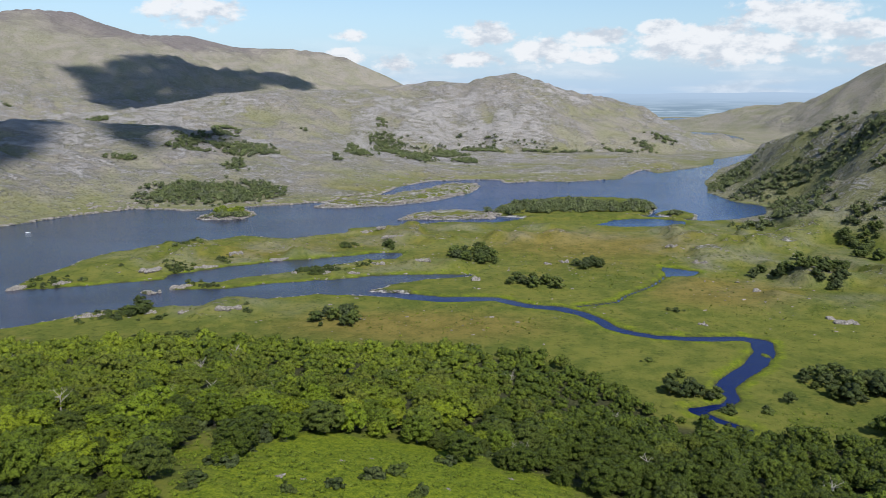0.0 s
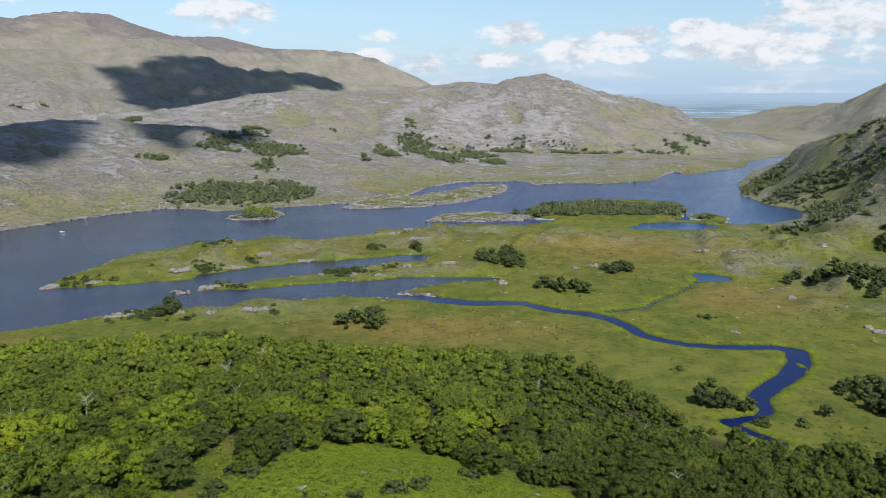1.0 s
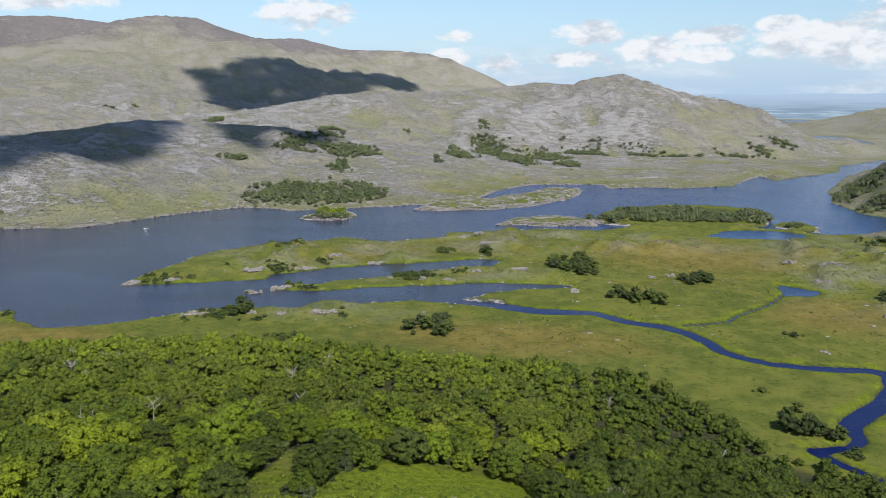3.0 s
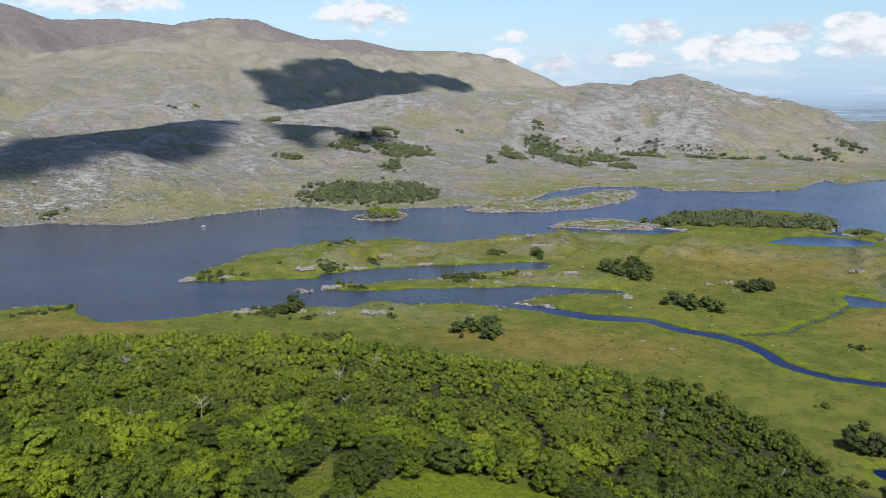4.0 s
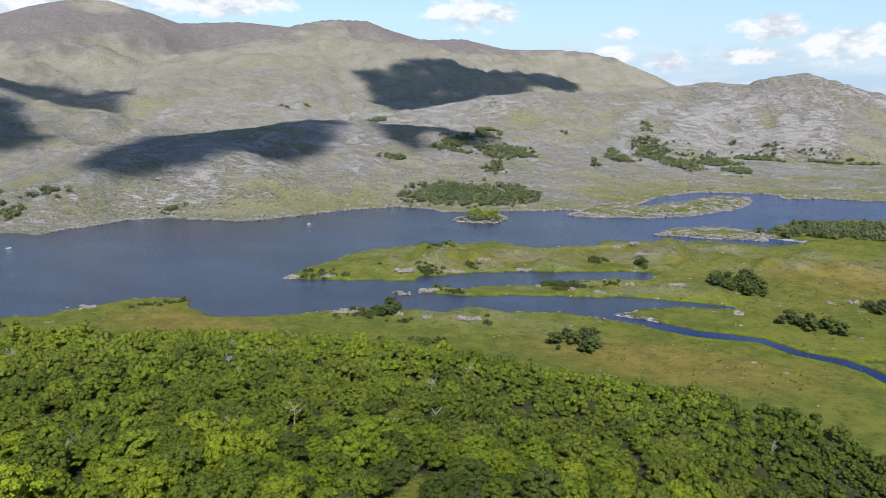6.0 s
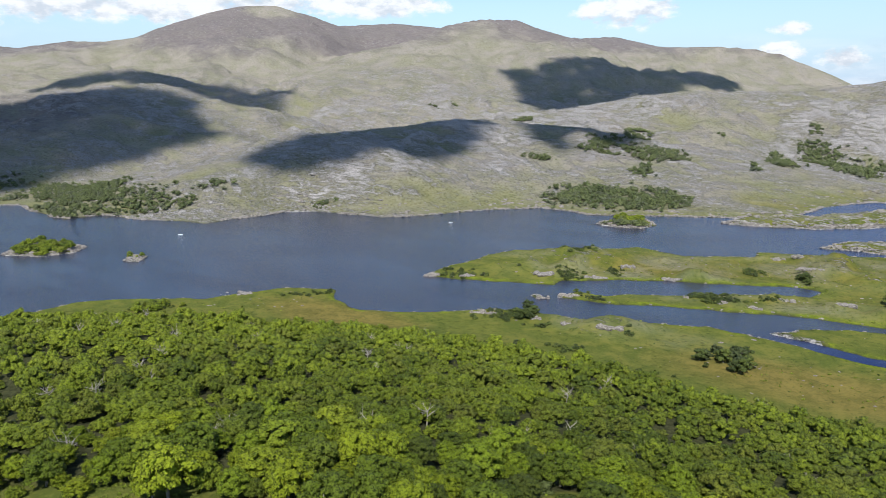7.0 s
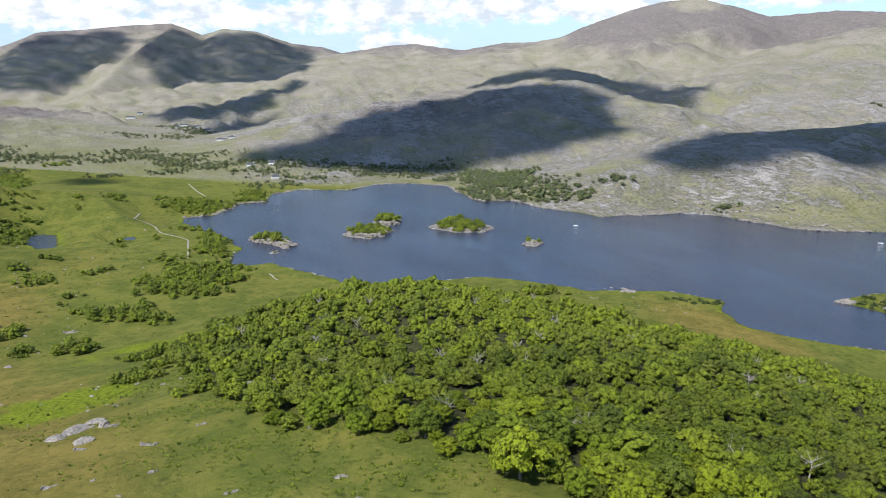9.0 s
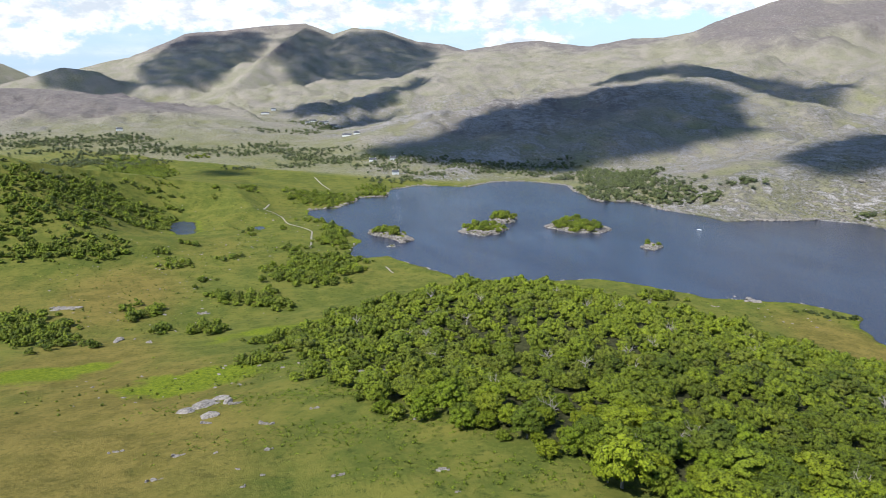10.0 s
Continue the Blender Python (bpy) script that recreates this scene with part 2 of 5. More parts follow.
def glowing(name, build):
    mat = bpy.data.materials.new(name)
    mat.use_nodes = True
    n = Nodes(mat.node_tree)
    glow = n.add("ShaderNodeEmission")
    n.link(build(n, n.add("ShaderNodeTexCoord").outputs["Object"]), glow.inputs[0])
    out = n.add("ShaderNodeOutputMaterial")
    n.link(glow.outputs[0], out.inputs[0])
    return mat


DISTANCE = glowing("hazy_far_plain", distance_look)

# ---- the lie of the land ----
FAR_WEST = [(-898, 113), (-927, 118), (-934, 157), (-980, 186), (-1018, 202), (-1014, 237), (-1080, 257), (-1117, 312), (-1076, 386), (-1124, 442), (-1115, 500), (-1059, 547), (-1003, 532), (-918, 520), (-887, 519), (-874, 564), (-797, 568), (-740, 591), (-708, 595), (-710, 629), (-691, 670), (-688, 709)]
FAR_MIDDLE = [(-655, 736), (-613, 742), (-553, 747), (-521, 776), (-497, 821), (-461, 880), (-412, 925), (-368, 924), (-330, 911), (-254, 947), (-192, 977)]
FAR_EAST = [(-116, 995), (-90, 1076), (-77, 1143), (-24, 1234), (56, 1251), (96, 1252), (103, 1203), (159, 1226), (217, 1218), (315, 1260), (361, 1351), (406, 1423), (410, 1351), (462, 1401), (584, 1527), (635, 1647), (799, 1822), (728, 1676), (646, 1565), (542, 1401), (457, 1226), (412, 1083), (413, 990), (442, 944), (407, 885), (355, 845), (307, 837)]
NEAR_EAST = [(264, 865), (198, 885), (124, 868), (58, 828), (-3, 828), (-55, 806), (-111, 788), (-105, 765), (-137, 749), (-161, 731), (-217, 749), (-275, 693), (-320, 667), (-335, 621), (-337, 595), (-342, 554), (-340, 529), (-304, 535), (-268, 552), (-230, 561), (-231, 582), (-192, 606), (-147, 628), (-98, 646), (-57, 668), (-37, 661), (-44, 639), (-75, 630), (-129, 592), (-167, 571), (-186, 554), (-208, 553), (-217, 529), (-171, 536), (-147, 547), (-104, 560), (-40, 577), (-2, 584), (28, 582), (27, 575), (-11, 567), (-43, 548), (-57, 528)]
NEAR_WEST = [(-40, 511), (-97, 518), (-144, 503), (-165, 490), (-198, 490), (-235, 480), (-249, 469), (-268, 451), (-282, 442), (-323, 422), (-334, 420), (-361, 436), (-375, 452), (-418, 435), (-426, 418), (-448, 384), (-477, 358), (-489, 352), (-522, 318), (-532, 245), (-559, 203), (-608, 185), (-654, 169), (-648, 140), (-669, 132), (-704, 144), (-730, 154), (-797, 139), (-846, 128)]
LAKE = FAR_WEST + FAR_MIDDLE + FAR_EAST + NEAR_EAST + NEAR_WEST
RIVER = [(-62, 520), (-36, 517), (0, 506), (40, 506), (59, 489), (83, 482), (98, 469), (107, 455), (111, 440), (122, 430), (134, 422), (155, 419), (188, 419), (196, 412), (189, 394), (177, 378), (162, 362), (148, 345), (147, 330), (139, 322), (122, 317), (128, 308), (140, 297)]
# waters farther down the valley
FAR_LAKES = [[(706, 2105), (814, 2309), (995, 2861), (1076, 2778), (1026, 2426), (904, 2228)], [(1270, 4240), (1456, 4560), (1690, 4500), (1600, 4330), (1337, 4073)]]
STREAM = [(192, 580), (165, 541), (138, 514), (128, 499), (97, 486)]
PONDS = [
    [(178, 807), (207, 844), (254, 852), (292, 833), (281, 803), (226, 800)],
    [(194, 605), (204, 601), (223, 589), (215, 575), (190, 571)],
    [(-849, -48), (-884, -47), (-896, -36), (-881, -23), (-848, -19), (-812, -21), (-812, -35)],
    [(-826, 45), (-835, 49), (-833, 56), (-822, 57), (-817, 51)],
]
# islands and spits in the lake: outline, height
ISLANDS = [
    ([(-302, 847), (-294, 897), (-254, 910), (-235, 880), (-245, 851)], 3),
    ([(-178, 939), (-147, 989), (-71, 1046), (6, 1165), (59, 1195), (59, 1144), (40, 1077), (-19, 995), (-73, 959), (-125, 939)], 7),
    ([(-54, 843), (-32, 885), (12, 911), (63, 898), (60, 852)], 4),
    ([(-742, 263), (-769, 287), (-774, 309), (-740, 325), (-721, 304), (-712, 281)], 3),
    ([(-800, 322), (-828, 336), (-812, 364), (-774, 346), (-770, 325)], 3),
    ([(-743, 370), (-758, 393), (-757, 433), (-709, 439), (-691, 413), (-702, 384)], 3),
    ([(-618, 421), (-632, 440), (-614, 445), (-602, 425)], 2),
    ([(-766, 167), (-783, 189), (-714, 209), (-701, 193), (-734, 182)], 3),
    ([(-691, 172), (-702, 180), (-691, 182), (-682, 175)], 2),
    ([(-598, 183), (-602, 192), (-595, 195), (-589, 186)], 1),
    ([(-60, 521), (-46, 533), (-35, 525), (-40, 515), (-53, 515)], 1),
    ([(-235, 523), (-231, 532), (-222, 524), (-227, 518)], 1),
    ([(60, 872), (73, 940), (109, 990), (180, 1029), (260, 1018), (295, 996), (282, 921), (262, 881), (194, 864), (122, 852)], 3),
    ([(269, 881), (284, 903), (310, 908), (321, 877), (309, 849), (285, 853)], 2),
]
# crests of the hills: points of (x, y, height), spread to the camera's side and to the far side, steepness
RIDGES = {
    "middle": ([(-742, 1611, 93), (-686, 1690, 109), (-638, 1762, 126), (-563, 1809, 140), (-461, 1869, 154), (-386, 1927, 150), (-253, 1990, 153), (-163, 2069, 161), (-106, 2127, 168), (-40, 2140, 177), (77, 2149, 173), (143, 2135, 193), (208, 2120, 200), (278, 2142, 176), (340, 2163, 151), (437, 2177, 136)], 350, 500, 0.75),
    "middle_end": ([(437, 2177, 136), (542, 2184, 115), (624, 2162, 81), (677, 2135, 40), (705, 2125, 8)], 210, 300, 0.85),
    "purple": ([(-1901, 2723, 376), (-1861, 2990, 461), (-1772, 3159, 497), (-1672, 3326, 502), (-1586, 3479, 458), (-1452, 3537, 419), (-1295, 3704, 430), (-1068, 3777, 374)], 1500, 1300, 1.1),
    "purple_east": ([(-1068, 3777, 374), (-788, 3845, 374), (-663, 3827, 360), (-514, 3815, 328), (-367, 3802, 262), (-189, 3775, 172), (-70, 3699, 110)], 640, 640, 1.1),
    "brown": ([(-3769, 2096, 339), (-3587, 2396, 393), (-3517, 2500, 411), (-3406, 2651, 497), (-3301, 2781, 580), (-3191, 2908, 619), (-3054, 3053, 628), (-2929, 3173, 584), (-2862, 3368, 534), (-2670, 3648, 559), (-2478, 3782, 539), (-2247, 3925, 509)], 2000, 1500, 1.15),
    "saddle": ([(-4158, 1137, 294), (-4102, 1328, 349), (-4015, 1578, 393), (-3954, 1729, 408), (-3740, 1948, 363), (-3623, 2162, 406), (-3390, 2343, 404), (-3173, 2473, 415)], 2300, 1200, 1.15),
    "reeks": ([(-4496, -939, 137), (-4541, -701, 263), (-4567, -522, 297), (-4593, -232, 449), (-4600, -72, 465), (-4598, 192, 500), (-4581, 461, 521), (-4562, 630, 463), (-4545, 751, 502), (-4511, 940, 486), (-4465, 1145, 419), (-4419, 1316, 403), (-4355, 1520, 338)], 1500, 900, 1.3),
    "left": ([(-4235, -1486, 408), (-4299, -1295, 332), (-4339, -1159, 269), (-4369, -1047, 156)], 700, 600, 1.3),
    "left_far": ([(-4618, -1080, 156), (-4657, -904, 232), (-4699, -662, 306), (-4723, -474, 338)], 400, 400, 1.3),
    "hump": ([(-3640, -1010, 150), (-3690, -860, 196), (-3724, -735, 232), (-3740, -600, 222), (-3760, -420, 130)], 420, 420, 1.2),
    "spur_a": ([(-4494, -213, 418), (-4087, -302, 221), (-3678, -377, 123), (-3262, -466, 82)], 450, 450, 1.2),
    "spur_b": ([(-4482, 451, 494), (-3998, 192, 309), (-3501, 38, 162), (-3098, -101, 72)], 500, 500, 1.2),
    "spur_c": ([(-3779, 1005, 208), (-3350, 621, 111), (-2885, 334, 64), (-2499, 141, 41)], 500, 500, 1.1),
    "dark": ([(-1891, 227, 2), (-1956, 455, 23), (-1988, 715, 87), (-1896, 940, 142), (-1761, 1182, 170), (-1702, 1267, 172), (-1600, 1319, 112), (-1506, 1353, 44)], 760, 500, 1.05),
    "dark_back": ([(-2510, 1279, 153), (-2412, 1459, 215), (-2328, 1593, 238), (-2146, 1675, 202), (-1942, 1611, 137)], 600, 500, 1.2),
    "nose": ([(-895, 794, 28), (-846, 805, 38), (-847, 876, 50), (-841, 977, 79), (-816, 1101, 83), (-757, 1203, 94), (-726, 1281, 96), (-659, 1351, 90), (-571, 1413, 82), (-519, 1444, 70), (-465, 1452, 57), (-393, 1473, 42)], 470, 330, 1.0),
    "grey": ([(-2370, -1036, 161), (-2463, -800, 148), (-2520, -606, 144), (-2453, -450, 136), (-2284, -239, 97), (-2198, -80, 58), (-2100, 74, 13)], 900, 700, 1.2),
    "west": ([(-818, -341, 113), (-842, -283, 98), (-865, -215, 79), (-878, -165, 62), (-889, -111, 30), (-870, -40, 2)], 260, 420, 1.3),
    "right": ([(1760, 2200, 330), (1630, 2519, 280), (1611, 2649, 256), (1606, 2768, 227), (1585, 2837, 186), (1563, 2907, 134), (1534, 2978, 109), (1501, 3106, 114), (1484, 3170, 99), (1441, 3299, 97), (1414, 3419, 77), (1383, 3539, 41), (1321, 3669, 6)], 330, 420, 1.15),
    "right_near": ([(700, 700, 175), (603, 920, 137), (604, 979, 125), (605, 1071, 109), (597, 1132, 91), (572, 1168, 67), (539, 1194, 46), (512, 1217, 26), (478, 1241, 14)], 300, 420, 0.95),
}
# foot of the hillside from which the camera looks out
FOOT = [(-440, -1500), (-450, -50), (-480, 60), (-530, 150), (-515, 250), (-420, 375), (-230, 415), (-100, 392), (0, 382), (80, 350), (130, 300), (220, 290), (330, 330), (480, 560), (560, 720), (1900, 1000)]


# along the middle of the lake: past it the rocky country begins
FAR_SIDE = [(-1300, 150), (-1090, 420), (-980, 500), (-650, 700), (-450, 830), (-220, 925), (-60, 1000), (60, 1200), (300, 1235), (600, 1560), (760, 1900), (1100, 2700)]


# the oak wood on the slope, and its clearings
WOOD = [(-490, 205), (-410, 273), (-358, 310), (-335, 345), (-247, 375), (-188, 385), (-109, 391), (-43, 388), (5, 392), (57, 380), (92, 340), (108, 305),
        (138, 292), (165, 268), (190, 262), (200, 300), (285, 345), (330, 310), (330, 200), (160, 105), (75, 135), (40, 162), (22, 172), (-4, 192), (-29, 181), (-44, 165), (-52, 143), (-56, 120),
        (-75, 110), (-104, 122), (-124, 121), (-138, 114), (-168, 98), (-205, 79), (-235, 66), (-285, 56), (-377, 52), (-415, 78), (-449, 107), (-490, 150)]
GLADES = [(-60, 176, 7, 14), (-62, 155, 7, 14), (-58, 138, 5, 12), (-254, 80, 10, 8), (-279, 70, 10, 8), (165, 290, 16, 14), (125, 318, 25, 18)]


def lattice(ix, iy, seed):
    n = (ix * 374761393 + iy * 668265263 + seed * 974711) & 0x7FFFFFFF
    n = ((n ^ (n >> 13)) * 1274126177) & 0x7FFFFFFF
    return ((n ^ (n >> 16)) & 0xFFFF) / 32767.5 - 1


def rough(x, y, size, octaves=4, seed=0, gain=0.5):
    """Smooth noise from -1 to 1, its largest waves about size metres long."""
    total, amp, norm = 0, 1.0, 0
    for k in range(octaves):
        u, v = x / size + 17.3 * k, y / size - 9.1 * k
        iu, iv = np.floor(u).astype(np.int64), np.floor(v).astype(np.int64)
        fu, fv = u - iu, v - iv
        fu, fv = fu * fu * (3 - 2 * fu), fv * fv * (3 - 2 * fv)
        a, b = lattice(iu, iv, seed + k), lattice(iu + 1, iv, seed + k)
        c, d = lattice(iu, iv + 1, seed + k), lattice(iu + 1, iv + 1, seed + k)
        total = total + amp * ((a * (1 - fu) + b * fu) * (1 - fv) + (c * (1 - fu) + d * fu) * fv)
        norm, amp, size = norm + amp, amp * gain, size / 2
    return total / norm


def ramp(v, low, high):
    t = np.clip((v - low) / (high - low), 0, 1)
    return t * t * (3 - 2 * t)


def to_line(x, y, line, closed=False):
    """Distance to a line of points, the share of the way to it along its nearest piece, that piece, and the side (1: to its left)."""
    best = np.full(x.shape, 1e18)
    share, piece, side = np.zeros(x.shape), np.zeros(x.shape, int), np.ones(x.shape)
    ends = list(zip(line, line[1:] + line[:1])) if closed else list(zip(line, line[1:]))
    for n, (a, b) in enumerate(ends):
        dx, dy = b[0] - a[0], b[1] - a[1]
        t = np.clip(((x - a[0]) * dx + (y - a[1]) * dy) / (dx * dx + dy * dy), 0, 1)
        ex, ey = x - a[0] - t * dx, y - a[1] - t * dy
        far = ex * ex + ey * ey
        won = far < best
        best = np.where(won, far, best)
        share, piece = np.where(won, t, share), np.where(won, n, piece)
        side = np.where(won, np.where(dx * ey - dy * ex > 0, 1.0, -1.0), side)
    return np.sqrt(best), share, piece, side


def inside(x, y, outline):
    odd = np.zeros(x.shape, bool)
    for (ax, ay), (bx, by) in zip(outline, outline[1:] + outline[:1]):
        if ay != by:
            odd ^= ((ay > y) != (by > y)) & (x < (bx - ax) * (y - ay) / (by - ay) + ax)
    return odd


def bank(x, y, outline):
    """Distance from an outline, positive outside it."""
    far = to_line(x, y, outline, True)[0]
    return np.where(inside(x, y, outline), -far, far)


def from_water(x, y):
    """Metres from the nearest water, negative in it; and whether the shore is a rocky island's."""
    wx = x + 5 * rough(x, y, 34, 3, 5) + 2 * rough(x, y, 9, 2, 6)
    wy = y + 5 * rough(x, y, 34, 3, 7) + 2 * rough(x, y, 9, 2, 8)
    off = np.full(x.shape, 400.0)
    near = (x > -1500) & (x < 2300) & (y > -500) & (y < 4800)
    px, py, qx, qy = wx[near], wy[near], x[near], y[near]
    d = bank(px, py, LAKE)
    isle = np.zeros(px.shape)
    for outline, tall in ISLANDS:
        cx, cy = np.mean(outline, axis=0)
        some = np.hypot(px - cx, py - cy) < 260
        e = bank(px[some], py[some], outline)
        d[some] = np.maximum(d[some], -e)
        isle[some] = np.maximum(isle[some], np.where(e < 12, tall, 0))
    some = (px > -150) & (px < 350) & (py > 240) & (py < 900)
    sx, sy = qx[some] * 0.6 + px[some] * 0.4, qy[some] * 0.6 + py[some] * 0.4
    far, share, piece, _ = to_line(sx, sy, RIVER)
    d[some] = np.minimum(d[some], far - np.interp(piece + share, [0, 2, 3, 6, 8, 10, 12, 13, 15, 17, 18, 19, 20, 22], [7.0, 6.4, 4.6, 4.6, 3.8, 3.2, 3.6, 6.2, 5.8, 4.8, 2.6, 2.0, 3.2, 1.6]))
    # a tuft of reeds stands in the bend
    d[some] = np.maximum(d[some], 3.2 - np.hypot((sx - 188) / 0.7, sy - 391) * 0.8)
    d[some] = np.minimum(d[some], to_line(sx, sy, STREAM)[0] - 1.0)
    for outline in FAR_LAKES:
        d = np.minimum(d, bank(px, py, outline))
    for outline in PONDS:
        cx, cy = np.mean(outline, axis=0)
        some = np.hypot(px - cx, py - cy) < 150
        d[some] = np.minimum(d[some], bank(px[some], py[some], outline))
    off[near] = d
    tall = np.zeros(x.shape)
    tall[near] = isle
    return off, tall


def hills(x, y):
    """Height of the hills alone, and how near their crests are."""
    top = np.zeros(x.shape)
    crest = np.zeros(x.shape)
    for name, (line, front, back, power) in RIDGES.items():
        reach = max(front, back)
        xs, ys = [p[0] for p in line], [p[1] for p in line]
        some = (x > min(xs) - reach) & (x < max(xs) + reach) & (y > min(ys) - reach) & (y < max(ys) + reach)
        if not some.any():
            continue
        px, py = x[some], y[some]
        gully = 1 + 0.22 * rough(px, py, 260, 4, 40)
        here = np.hypot(px, py - 20)
        rise, brow = np.zeros(px.shape), np.zeros(px.shape)
        for (ax, ay, az), (bx, by, bz) in zip(line, line[1:]):
            dx, dy = bx - ax, by - ay
            t = np.clip(((px - ax) * dx + (py - ay) * dy) / (dx * dx + dy * dy), 0, 1)
            cx, cy = ax + t * dx, ay + t * dy
            far = np.hypot(px - cx, py - cy)
            width = back + (front - back) * ramp(np.hypot(cx, cy - 20) - here, -0.4 * reach, 0.4 * reach)
            u = np.clip(far / width * (1 + (gully - 1) * ramp(far, 10, 200)), 0, 1)
            rise = np.maximum(rise, (az + t * (bz - az)) * (1 - u) ** power)
            brow = np.maximum(brow, 1 - ramp(far, 0.02 * width, 0.2 * width))
        # a smooth join of neighbouring hills
        old = top[some]
        crest[some] = np.maximum(crest[some], brow)
        k = 14.0
        h = np.clip(0.5 + 0.5 * (rise - old) / k, 0, 1)
        top[some] = np.maximum(old * (1 - h) + rise * h + k * h * (1 - h) * np.minimum(1, np.minimum(old, rise) / 30), 0)
    return top, crest


def hillside(x, y):
    """The slope under and behind the camera."""
    a, _, _, side_a = to_line(x, y, FOOT[:6])
    b, _, _, side_b = to_line(x, y, FOOT[5:])
    a, b = a * -side_a, b * -side_b
    low = np.minimum(a, b)
    up = np.clip(low - 45 * np.log1p(np.exp(-np.abs(a - b) / 45)) + 12, 0, None)
    az = np.degrees(np.arctan2(-x, y - 20))
    west = 0.93 - 0.20 * ramp(az, 25, 80) * (1 - ramp(az, 120, 176))
    z = 0.20 * np.minimum(up, 100) + 0.29 * np.clip(up - 100, 0, 260) + 0.12 * np.clip(up - 360, 0, 900)
    knoll = 4 * np.exp(-(((x + 12) / 38) ** 2 + ((y - 152) / 34) ** 2))
    dome = 10 * np.exp(-(((x + 390) / 110) ** 2 + ((y - 205) / 80) ** 2))
    return (z * west + (knoll + dome) * (up > 0)) * ramp(up, -1, 30)


def land(x, y):
    """Height of the ground and what lies on it."""
    off, isle = from_water(x, y)
    r = np.hypot(x, y - 20)
    az = np.degrees(np.arctan2(-x, y - 20))
    top, crest = hills(x, y)
    broken = 1 - 0.85 * crest
    side = hillside(x, y)
    # the valley floor climbs a little to the west
    plain = np.interp(r, [0, 1500, 5000], [0, 0, 60]) * (1 - ramp(-az, -6, 2))
    out = np.clip(off, 0, None)
    low = np.minimum(out * 0.25, 1.0) + 3.0 * ramp(out, 10, 120) * (0.7 + 0.6 * rough(x, y, 120, 3, 3)) + 5 * ramp(out, 80, 300)
    mouth = ramp(x, 430, 560) * ramp(y, 1400, 1560)
    low = low * (1 - 0.6 * mouth)
    z = low + np.maximum(np.maximum(top, side), plain) * ramp(out, 0, 130)
    hill = ramp(top, 3, 25)
    bulk = ramp(top, 8, 70)
    # knobs of rock on the hills and along the lake's far shore
    knob = np.clip(rough(x, y, 70, 4, 11) + 0.25 * rough(x, y, 300, 2, 12), 0, 1)
    calm = 1 - 0.85 * ramp(-x, 500, 700) * ramp(-y, -420, -150) * ramp(-r, -2400, -1500)
    beyond, _, _, hand = to_line(x, y, FAR_SIDE)
    far_side = ramp(beyond * hand, -20, 30)
    rock = np.clip(0.74 + 0.45 * rough(x, y, 170, 4, 13), 0.2, 1.15) * np.maximum(hill, 0.92 * far_side * ramp(out, 3, 40))
    z = z + (24 * knob * bulk * ramp(out, 10, 80) + 6 * knob * far_side * ramp(out, 2, 30) * (1 - 0.8 * mouth)) * (1 - 0.6 * ramp(r, 2600, 3600)) * calm * broken
    z = z + bulk * (14 * rough(x + 0.4 * y, 1.4 * y, 230, 3, 10) + 6 * rough(x + 0.5 * y, 1.6 * y, 75, 5, 14, 0.62) + 4 * rough(x, y, 30, 4, 15, 0.6)) * ramp(out, 20, 100) * calm * broken
    # ribs and ledges of bedded rock
    rib = 1 - 2 * np.abs(rough(x + 0.3 * y, 1.5 * y, 85, 4, 51, 0.6))
    z = z + np.maximum(bulk, 0.5 * far_side * (1 - 0.8 * mouth)) * 7 * (rib - 0.45) * ramp(out, 15, 70) * calm * (1 - 0.7 * crest)
    z = z + np.where(isle > 0, np.minimum(out * 0.5, isle) * (0.8 + 0.5 * rough(x, y, 20, 3, 16)), 0)
    # low rocky knolls on the spits and by the near shore
    hummock = np.clip(rough(x, y, 42, 3, 19) + 0.06, 0, 1) * ramp(out, 2, 16) * (1 - ramp(side, 1, 6)) * (1 - far_side)
    spit = np.clip(np.exp(-(((x + 190) / 130) ** 2 + ((y - 640) / 70) ** 2) ** 2) + np.exp(-(((x + 10) / 190) ** 2 + ((y - 745) / 60) ** 2) ** 2) + np.exp(-(((x - 300) / 110) ** 2 + ((y - 650) / 170) ** 2) ** 2) + 0.7 * np.exp(-(((x + 190) / 110) ** 2 + ((y - 478) / 24) ** 2) ** 2) + 0.6 * np.exp(-(((x + 80) / 130) ** 2 + ((y - 600) / 30) ** 2) ** 2), 0, 1)
    hummock = hummock * spit
    z = z + 20 * hummock
    z = z + 0.5 * rough(x, y, 14, 3, 17) * ramp(out, 2, 15) * ramp(r, 0, 60)
    z = z + 3.0 * rough(x, y, 60, 3, 18) * ramp(side, 2, 20)
    z = np.where(off < 0, np.maximum(off * 0.25, -4) - 0.1, z)
    z = np.where((out > 0) & (off > 0), np.maximum(z, np.minimum(out * 0.3, 0.4)), z)
    cut = 1 - 2 * np.abs(rough(x, y, 520, 4, 57, 0.55))
    z = z + bulk * 75 * np.minimum(cut - 0.6, 0) * ramp(r, 2500, 3600) * (1 - crest) * ramp(top, 40, 160)
    hollow = ramp(0.42 * rib + 1.1 * knob + 0.5 * rough(x, y, 110, 3, 58), 0.42, -0.25) * (1 - ramp(z, 110, 220))
    rock = rock + np.maximum(hill, far_side) * (0.35 * (rib - 0.4) + 0.30 * knob - 0.42 * hollow) * ramp(out, 3, 40)
    rock = rock * (1 - 0.5 * ramp(-x, 1900, 2100) * ramp(-y, -250, -50))
    rock = rock * calm * (1 - 0.45 * ramp(r, 2100, 3200))
